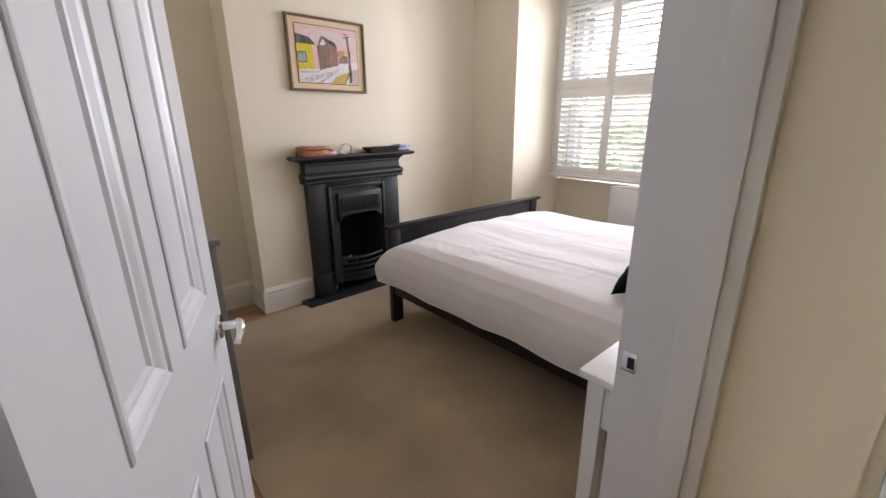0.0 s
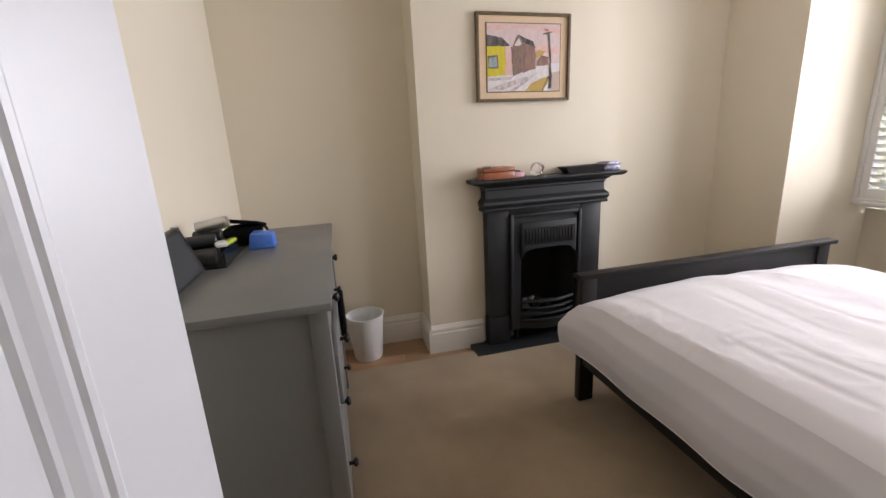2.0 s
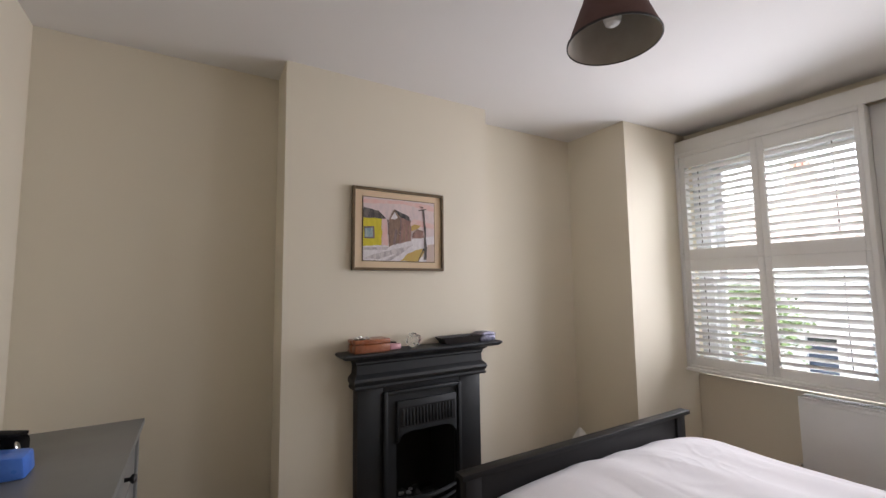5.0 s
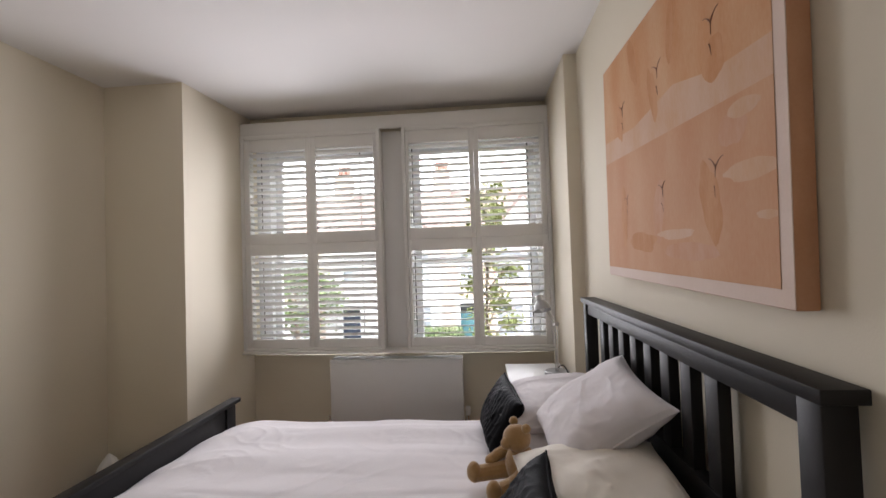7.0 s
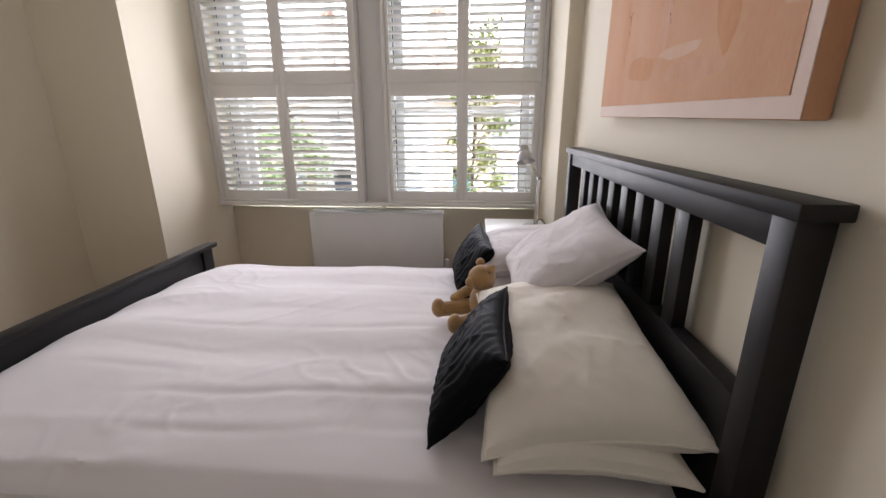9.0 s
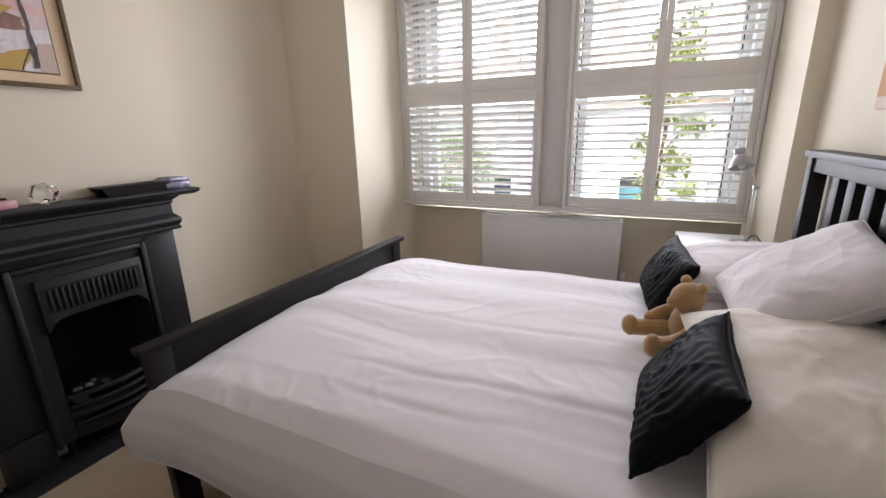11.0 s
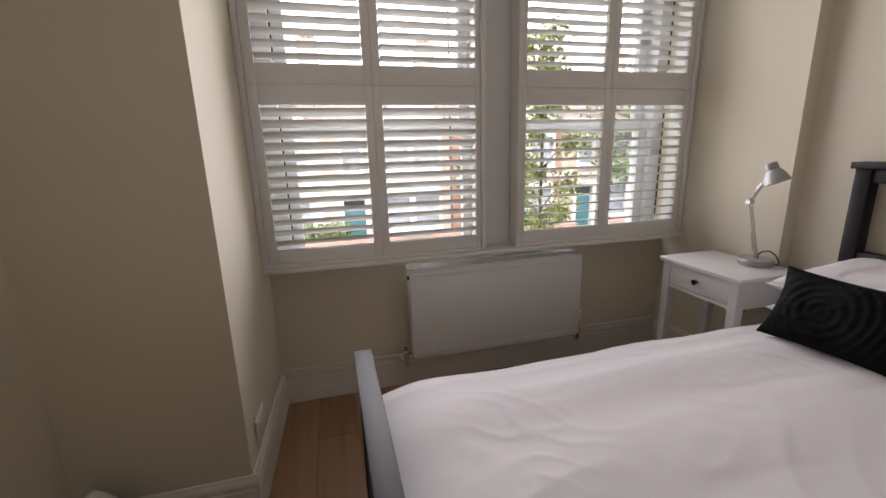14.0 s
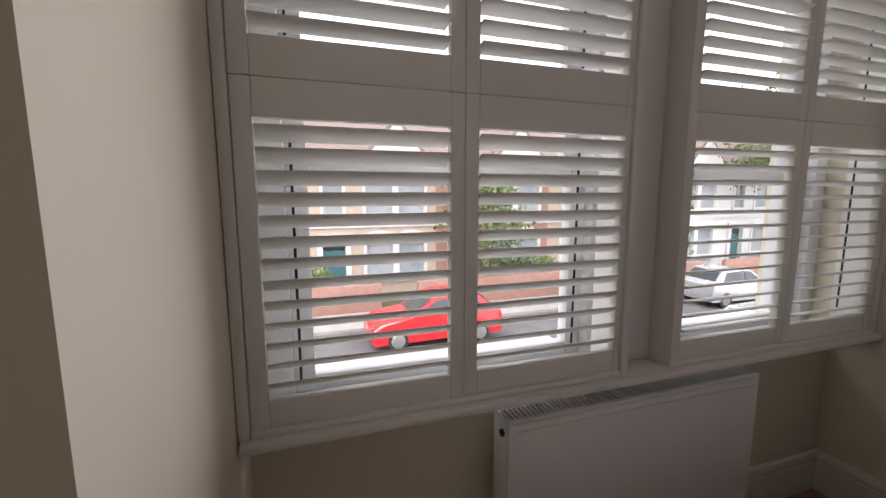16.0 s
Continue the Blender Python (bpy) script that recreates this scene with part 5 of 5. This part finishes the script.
part("cap", lathe(B(), [(0.065, 0.247), (0.052, 0.277), (0.031, 0.311), (0.012, 0.334), (0.006, 0.339)], hc, 32), PLASTIC, h)
part("tank_handle", ring_tube(B(), [(HX - 0.060, HY - 0.065, 0.198), (HX - 0.068, HY - 0.077, 0.215), (HX - 0.062, HY - 0.069, 0.242), (HX - 0.050, HY - 0.050, 0.250)], 0.007, 8), BLUEP, h)
pts = [(HX + (0.108 + 0.006 * math.sin(4 * a)) * math.cos(a), HY + (0.108 + 0.006 * math.sin(3 * a)) * math.sin(a), 0.004 + 0.006 * (1 + math.sin(2 * a + 1))) for a in [2.6 + k * 0.22 for k in range(26)]]
part("power_cord", ring_tube(B(), pts, 0.0035, 6), CORD, h, "white power cord lying round the base")
s = thing("wall_socket", "white plastic double wall socket above the skirting", "socket", (4.02, 2.815, 0.235))
part("face_plate", one(3.945, 4.091, 2.810, 2.821, 0.232, 0.318, 0.003), PLASTIC, s)
for x in (3.975, 4.045):
    part("rocker", one(x - 0.006, x + 0.010, 2.806, 2.811, 0.285, 0.303, 0.002), PLASTIC, s)


# ---- pendant lamp ----
p = thing("pendant_lamp", "brown conical fabric pendant shade hanging from the ceiling", "pendant lamp", (2.385, 1.826, H))
part("ceiling_rose", lathe(B(), [(0.045, H - 0.001), (0.043, H - 0.016), (0.020, H - 0.024), (0.006, H - 0.028)], (2.385, 1.826, 0), 26), PLASTIC, p)
part("flex", tube((2.385, 1.826, 2.49), (2.385, 1.826, H - 0.026), 0.0035, 8), CORD, p)
part("lamp_holder", lathe(B(), [(0.012, 2.495), (0.018, 2.485), (0.019, 2.43), (0.016, 2.415)], (2.385, 1.826, 0), 18), PLASTIC, p)
part("shade", lathe(B(), [(0.078, 2.470), (0.1545, 2.270), (0.155, 2.268)], (2.385, 1.826, 0), 44, caps=False), SHADE, p)
part("shade_lining", lathe(B(), [(0.0765, 2.469), (0.1525, 2.269)], (2.385, 1.826, 0), 44, caps=False), SHADEIN, p, "pale shade lining")
part("rim_ring", lathe(B(), [(0.1525, 2.266), (0.1565, 2.266), (0.1565, 2.272), (0.1525, 2.272), (0.1525, 2.266)], (2.385, 1.826, 0), 44, caps=False), DARK, p)
part("bulb", lathe(B(), [(0.013, 2.417), (0.016, 2.400), (0.029, 2.370), (0.030, 2.352), (0.024, 2.333), (0.010, 2.324), (0.002, 2.323)], (2.385, 1.826, 0), 24), BULB, p)
for a in (0.3, 2.4, 4.5):
    part("spider_arm", tube((2.385 + 0.018 * math.cos(a), 1.826 + 0.018 * math.sin(a), 2.42), (2.385 + 0.076 * math.cos(a), 1.826 + 0.076 * math.sin(a), 2.455), 0.002, 6), DARK, p)


# ---- outside: street, houses, cars, trees ----
G = -3.1
bm = B()
box(bm, -600, 3000, -1500, 1500, G - 0.4, G - 0.12)
tagged(part("ground", bm, EARTH, None, "", False), "ground under the street", "ground", kind="structure")
tagged(part("road", one(9.6, 16.6, -90, 90, G - 0.12, G - 0.02), ROADM, None, "", False), "grey asphalt road", "road", kind="structure")
tagged(part("pavement", one(16.6, 18.4, -90, 90, G - 0.12, G + 0.08), PAVE, None, "", False), "pale concrete pavement across the street", "pavement", kind="structure")
tagged(part("pavement_near", one(7.6, 9.6, -90, 90, G - 0.12, G + 0.08), PAVE, None, "", False), "pale concrete pavement below the window", "pavement", kind="structure")
tagged(part("front_garden", one(4.91, 7.6, -90, 90, G - 0.12, G + 0.05), EARTH, None, "", False), "planted front garden below the window", "garden", kind="structure")
for i in range(14):
    y = -30 + i * 5
    solid("road_line", "worn white road marking", "road marking", one(13.0, 13.1, y, y + 2.2, G - 0.02, G - 0.014), STUCCO, "road markings")

def house(y0, w, brick, roofm, door_mat, gable, label):
    x0, x1, e = 20.6, 29.0, G + 5.6
    h = thing("terraced_house", label, "house", (x0, y0 + w / 2, G), "houses across the street")
    bm = B()
    bay0, bay1 = y0 + 0.4, y0 + w * 0.56
    door0, door1 = y0 + w * 0.68, y0 + w * 0.68 + 1.0
    # front wall pieced round its openings
    zs = (G, G + 0.9, G + 2.55, G + 3.5, G + 5.0, e)
    box(bm, x0, x0 + 0.3, y0, bay0, G, e)
    box(bm, x0, x0 + 0.3, bay1, door0, G, e)
    box(bm, x0, x0 + 0.3, door1, y0 + w, G, e)
    for a, b in ((G, zs[1]), (zs[2], zs[3]), (zs[4], e)):
        box(bm, x0, x0 + 0.3, bay0, bay1, a, b)
    box(bm, x0, x0 + 0.3, door0, door1, G + 2.5, zs[3])
    box(bm, x0, x0 + 0.3, door0, door1, zs[4], e)
    box(bm, x0 + 0.3, x1, y0, y0 + 0.2, G, e)
    box(bm, x0 + 0.3, x1, y0 + w - 0.2, y0 + w, G, e)
    box(bm, x1 - 0.3, x1, y0 + 0.2, y0 + w - 0.2, G, e)
    part("wall", bm, brick, h, smooth=False)
    ridge = e + 2.8
    bm = prism(B(), [(x0 - 0.35, e), (x1 + 0.3, e), ((x0 + x1) / 2, ridge)], "y", y0 + 0.01, y0 + w - 0.01)
    roof = part("roof", bm, roofm, h, smooth=False)
    part("chimney", one(x0 + 3.4, x0 + 4.3, y0 - 0.3, y0 + 0.6, e + 1.2, ridge + 1.1, 0.03), BRICK, roof)
    for k in range(3):
        part("chimney_pot", lathe(B(), [(0.12, ridge + 1.1), (0.14, ridge + 1.5), (0.11, ridge + 1.6)], (x0 + 3.85, y0 - 0.1 + 0.25 * k, 0), 12), BRICKR, roof)
    if gable:
        bm = prism(B(), [(bay0 - 0.3, e - 0.1), (bay1 + 0.3, e - 0.1), ((bay0 + bay1) / 2, e + 1.9)], "x", x0 - 0.45, x0 + 3.0)
        part("gable", bm, roofm, h, smooth=False)
        bm = prism(B(), [(bay0 - 0.15, e - 0.1), (bay1 + 0.15, e - 0.1), ((bay0 + bay1) / 2, e + 1.65)], "x", x0 - 0.5, x0 - 0.44)
        part("gable_face", bm, STUCCO, h, smooth=False)
    def win(a, b, c, d, n):
        step = (b - a) / n
        for k in range(n):
            s = a + k * step
            wd = thing_part(h, s, step, c, d)
    def thing_part(parent, s, step, c, d):
        bm = B()
        box(bm, x0 - 0.06, x0 + 0.14, s, s + 0.13, c, d)
        box(bm, x0 - 0.06, x0 + 0.14, s + step - 0.13, s + step, c, d)
        box(bm, x0 - 0.06, x0 + 0.14, s + 0.13, s + step - 0.13, d - 0.14, d)
        box(bm, x0 - 0.06, x0 + 0.14, s + 0.13, s + step - 0.13, c, c + 0.10)
        box(bm, x0 + 0.02, x0 + 0.10, s + 0.13, s + step - 0.13, (c + d) / 2 - 0.04, (c + d) / 2 + 0.04)
        wd = part("window", bm, STUCCO, parent, smooth=False)
        part("pane", one(x0 + 0.11, x0 + 0.125, s + 0.13, s + step - 0.13, c + 0.1, d - 0.14), SKYPANE, wd, smooth=False)
        part("sill", one(x0 - 0.16, x0 - 0.06, s - 0.03, s + step + 0.03, c - 0.12, c), STUCCO, wd)
        arch = []
        for k in range(9):
            a = math.pi * k / 8
            arch.append((s + step / 2 - (step / 2) * math.cos(a), d + 0.32 * math.sin(a)))
        part("arch_head", prism(B(), arch, "x", x0 - 0.08, x0 + 0.02), STUCCO, wd, smooth=False)
    win(bay0, bay1, zs[1], zs[2], 2)
    win(bay0, bay1, zs[3], zs[4], 2)
    win(door0, door1, zs[3], zs[4], 1)
    part("door", one(x0 + 0.14, x0 + 0.20, door0 + 0.05, door1 - 0.05, G, G + 2.1), door_mat, h)
    part("fanlight", one(x0 + 0.14, x0 + 0.18, door0 + 0.05, door1 - 0.05, G + 2.15, G + 2.5), TINT, h)
    bm = B()
    box(bm, x0 - 0.10, x0 + 0.14, door0 - 0.16, door0 + 0.05, G, G + 2.5)
    box(bm, x0 - 0.10, x0 + 0.14, door1 - 0.05, door1 + 0.16, G, G + 2.5)
    box(bm, x0 - 0.12, x0 + 0.10, door0 - 0.22, door1 + 0.22, G + 2.5, G + 2.75)
    part("porch", bm, STUCCO, h, smooth=False)
    part("string_course", one(x0 - 0.06, x0 + 0.02, y0 + 0.02, y0 + w - 0.02, G + 3.02, G + 3.16), STUCCO, h)
    part("gutter", one(x0 - 0.42, x0 - 0.30, y0, y0 + w, e - 0.04, e + 0.06), STUCCO, h)

rnd = random.Random(3)
kinds = ((BRICK, TEAL, True, "orange brick terraced house with white window surrounds"), (STUCCO, NAVY, True, "white rendered terraced house with a gable"), (BRICK, NAVY, False, "orange brick terraced house with a slate roof"), (BRICKR, TEAL, True, "red brick terraced house with white trim"))
y = -47.6
for i in range(16):
    br, dm, gb, lb = kinds[{4: 1, 8: 0, 9: 1}.get(i, i % 4)]
    house(y, 5.6, br, SLATE, dm if i % 2 else TEAL, gb, lb)
    y += 5.6
for i in range(10):
    yy = -40 + i * 8
    bm = one(18.4, 18.62, yy, yy + 6.6, G, G + 1.08, 0.02)
    solid("garden_wall", "low brick garden wall along the far pavement", "garden wall", bm, BRICKR, "garden walls")

def car(y0, x0, paint, label, flip=1):
    """A small hatchback parked along y."""
    c = thing("car", label, "car", (x0, y0, G - 0.02), "parked cars")
    L, Wd, g = 4.0, 1.68, G - 0.02
    side = [(-2.0, 0.30), (-1.98, 0.62), (-1.72, 0.80), (-0.85, 0.95), (-0.15, 1.40), (0.25, 1.47), (1.25, 1.44), (1.72, 1.05), (1.95, 0.92), (2.0, 0.55), (1.95, 0.28), (-1.9, 0.22)]
    bm = B()
    rows = []
    for k, (w, cut) in enumerate(((1.0, 0.94), (0.97, 1.0), (-0.97, 1.0), (-1.0, 0.94))):
        rows.append([bm.verts.new((x0 + w * Wd / 2 * (1 - 0.22 * max(0, (z - 0.9) / 0.6)), y0 + flip * yy * (0.985 if cut < 1 else 1), g + (z if cut == 1 else 0.3 + (z - 0.3) * 0.96))) for yy, z in side])
    n = len(side)
    for a, b in zip(rows, rows[1:]):
        for k in range(n):
            bm.faces.new((a[k], a[(k + 1) % n], b[(k + 1) % n], b[k]))
    bm.faces.new(rows[0])
    bm.faces.new(rows[-1][::-1])
    body = part("body", bm, paint, c)
    for s in (1, -1):
        for poly in ([(-0.62, 0.99), (-0.10, 1.36), (0.25, 1.40), (0.25, 0.98)], [(0.32, 0.98), (0.32, 1.40), (1.15, 1.37), (1.40, 1.05)]):
            bm = B()
            vs = [bm.verts.new((x0 + s * (Wd / 2 * (1 - 0.22 * max(0, (z - 0.9) / 0.6)) + 0.006), y0 + flip * yy, g + z)) for yy, z in poly]
            bm.faces.new(vs)
            r = bmesh.ops.extrude_face_region(bm, geom=bm.faces[:])
            for v in r["geom"]:
                if isinstance(v, bmesh.types.BMVert):
                    v.co.x -= s * 0.03
            part("side_window", bm, TINT, c, smooth=False)
        for yy in (-1.25, 1.25):
            wh = part("wheel", lathe(B(), [(0.20, s * 0.70), (0.30, s * 0.70), (0.31, s * 0.73), (0.31, s * 0.82), (0.29, s * 0.85), (0.21, s * 0.85)], (x0, y0 + flip * yy, g + 0.31), 24, "x"), RUBBER, c)
            part("rim", lathe(B(), [(0.05, s * 0.865), (0.19, s * 0.862), (0.205, s * 0.852), (0.205, s * 0.80)], (x0, y0 + flip * yy, g + 0.31), 10, "x"), STEEL, wh, smooth=False)
    for a, b in (((-0.80, 0.985), (-0.19, 1.385)), ((1.34, 1.40), (1.70, 1.08))):
        bm = B()
        vs = [bm.verts.new((x0 + sx * 0.66 * (1 if q[1] < 1.2 else 0.86), y0 + flip * q[0] + (-0.012 if flip * q[0] < 0 else 0.012), g + q[1] + 0.012)) for q, sx in ((a, -1), (a, 1), (b, 1), (b, -1))]
        bm.faces.new(vs)
        r = bmesh.ops.extrude_face_region(bm, geom=bm.faces[:])
        for v in r["geom"]:
            if isinstance(v, bmesh.types.BMVert):
                v.co.z -= 0.02
        part("windscreen", bm, TINT, c, smooth=False)
    for sx in (-0.6, 0.6):
        part("headlight", one(x0 + sx - 0.16, x0 + sx + 0.16, y0 + flip * -1.93 - 0.07, y0 + flip * -1.93 + 0.07, g + 0.62, g + 0.74, 0.03), CLEAR, c)

car(-1.0, 15.3, REDCAR, "red hatchback parked across the street", -1)
car(-8.5, 15.6, SILCAR, "silver hatchback parked across the street")
car(-14.0, 15.6, SILCAR, "silver hatchback parked across the street")
car(6.8, 15.6, SILCAR, "silver hatchback parked across the street")
car(-9.5, 10.7, SILCAR, "pale silver hatchback parked below the window")
car(-15.0, 10.7, SILCAR, "pale silver hatchback parked below the window")

def tree(x, y, z0, height, spread, leaves, leaf_size, seed, label, mat, crown_from=0.35, name="tree", girth=1.0):
    rnd = random.Random(seed)
    t = thing(name, label, "tree", (x, y, z0))
    bm = B()
    ring_tube(bm, [(x, y, z0), (x + 0.05, y, z0 + height * 0.3), (x - 0.04, y + 0.05, z0 + height * 0.6), (x, y, z0 + height * 0.95)], [girth * 0.05 * height ** 0.7, girth * 0.04 * height ** 0.7, girth * 0.024 * height ** 0.7, 0.008], 10)
    tips = []
    for k in range(16):
        h = z0 + height * (crown_from + (1 - crown_from) * (k + 0.5) / 16)
        a = k * 2.4 + rnd.uniform(-0.4, 0.4)
        r = spread * (0.45 + 0.55 * math.sin(math.pi * min(1, (k + 2) / 17))) * rnd.uniform(0.6, 1.1)
        end = (x + r * math.cos(a), y + r * math.sin(a), h + r * 0.45)
        ring_tube(bm, [(x, y, h - 0.1), (x + r * 0.5 * math.cos(a), y + r * 0.5 * math.sin(a), h + r * 0.15), end], [girth * 0.013 * height ** 0.6, girth * 0.008 * height ** 0.6, 0.003], 6)
        tips.append((end, r))
    part("trunk", bm, BARK, t)
    verts, faces = [], []
    for k in range(leaves):
        (ex, ey, ez), r = rnd.choice(tips)
        c = Vector((rnd.gauss(ex, spread * 0.22), rnd.gauss(ey, spread * 0.22), rnd.gauss(ez, spread * 0.20)))
        d = Vector((rnd.gauss(0, 1), rnd.gauss(0, 1), rnd.gauss(-0.3, 0.7))).normalized()
        s = d.cross(Vector((rnd.gauss(0, 1), rnd.gauss(0, 1), rnd.gauss(0, 1)))).normalized()
        L = leaf_size * rnd.uniform(0.6, 1.3)
        i = len(verts)
        verts += [c, c + d * L * 0.45 + s * L * 0.28, c + d * L, c + d * L * 0.45 - s * L * 0.28]
        faces += [(i, i + 1, i + 2), (i, i + 2, i + 3)]
    me = bpy.data.meshes.new("crown")
    me.from_pydata(verts, [], faces)
    me.materials.append(mat)
    ob = new("crown", me)
    ob.parent = t
    ob.matrix_parent_inverse = t.matrix_basis.inverted()
    ob["kind"] = "stuff"

tree(5.32, 0.90, G, 5.2, 0.23, 2600, 0.050, 5, "slender yellow-green tree close outside the window", LEAFY, 0.69, "tree", 0.22)
tree(18.9, -4.5, G, 4.6, 1.6, 2200, 0.22, 7, "leafy green tree in a garden across the street", LEAF)
tree(19.3, -11.5, G, 6.8, 2.0, 2600, 0.24, 8, "leafy green tree in a garden across the street", LEAF)
tree(18.5, -20.6, G, 9.0, 2.7, 4200, 0.24, 9, "tall leafy street tree far along the road", LEAF, 0.56)
tree(18.9, 9.0, G, 4.0, 1.5, 1800, 0.22, 10, "leafy green tree in a garden across the street", LEAF)
for i, yy in enumerate((-6.2, 3.4)):
    rnd = random.Random(40 + i)
    verts, faces = [], []
    for k in range(2600):
        c = Vector((19.2 + rnd.uniform(-0.4, 0.4), yy + rnd.uniform(-1.6, 1.6), G + 0.1 + 1.5 * rnd.random() ** 0.8))
        d = Vector((rnd.gauss(0, 1), rnd.gauss(0, 1), rnd.gauss(0, 1))).normalized()
        s = d.cross(Vector((rnd.gauss(0, 1), rnd.gauss(0, 1), rnd.gauss(0, 1)))).normalized()
        n = len(verts)
        verts += [c, c + d * 0.08 + s * 0.05, c + d * 0.17, c + d * 0.08 - s * 0.05]
        faces += [(n, n + 1, n + 2), (n, n + 2, n + 3)]
    me = bpy.data.meshes.new("hedge")
    me.from_pydata(verts, [], faces)
    me.materials.append(LEAF)
    tagged(new("hedge", me), "clipped green hedge behind the far garden wall", "hedge", kind="stuff")


# ---- floor boards ----
bm = one(0.0, XW + 0.1, -1.75, YA + 0.1, -0.20, -0.013)
floor = tagged(part("floor", bm, SOOT_SHADE, None, "", False), "oak laminate floor of long narrow boards", "floor", kind="structure")
rnd = random.Random(2)
y = -1.60
while y < YA:
    wdt = min(0.192, YA - y)
    x = (0.17 if y < 0.35 else XL) - rnd.uniform(0.0, 1.0)
    lim0, lim1 = (0.17, 1.45) if y < 0.3 else (XL, XW)
    while x < lim1:
        a, b = max(x, lim0), min(x + 1.25, lim1)
        x += 1.2515
        if b - a < 0.05:
            continue
        part("floor_board", one(a, b - 0.0006, y, y + wdt - 0.0006, -0.0129, 0.0, 0.0008, 1), WOOD, floor, smooth=False)
    y += wdt
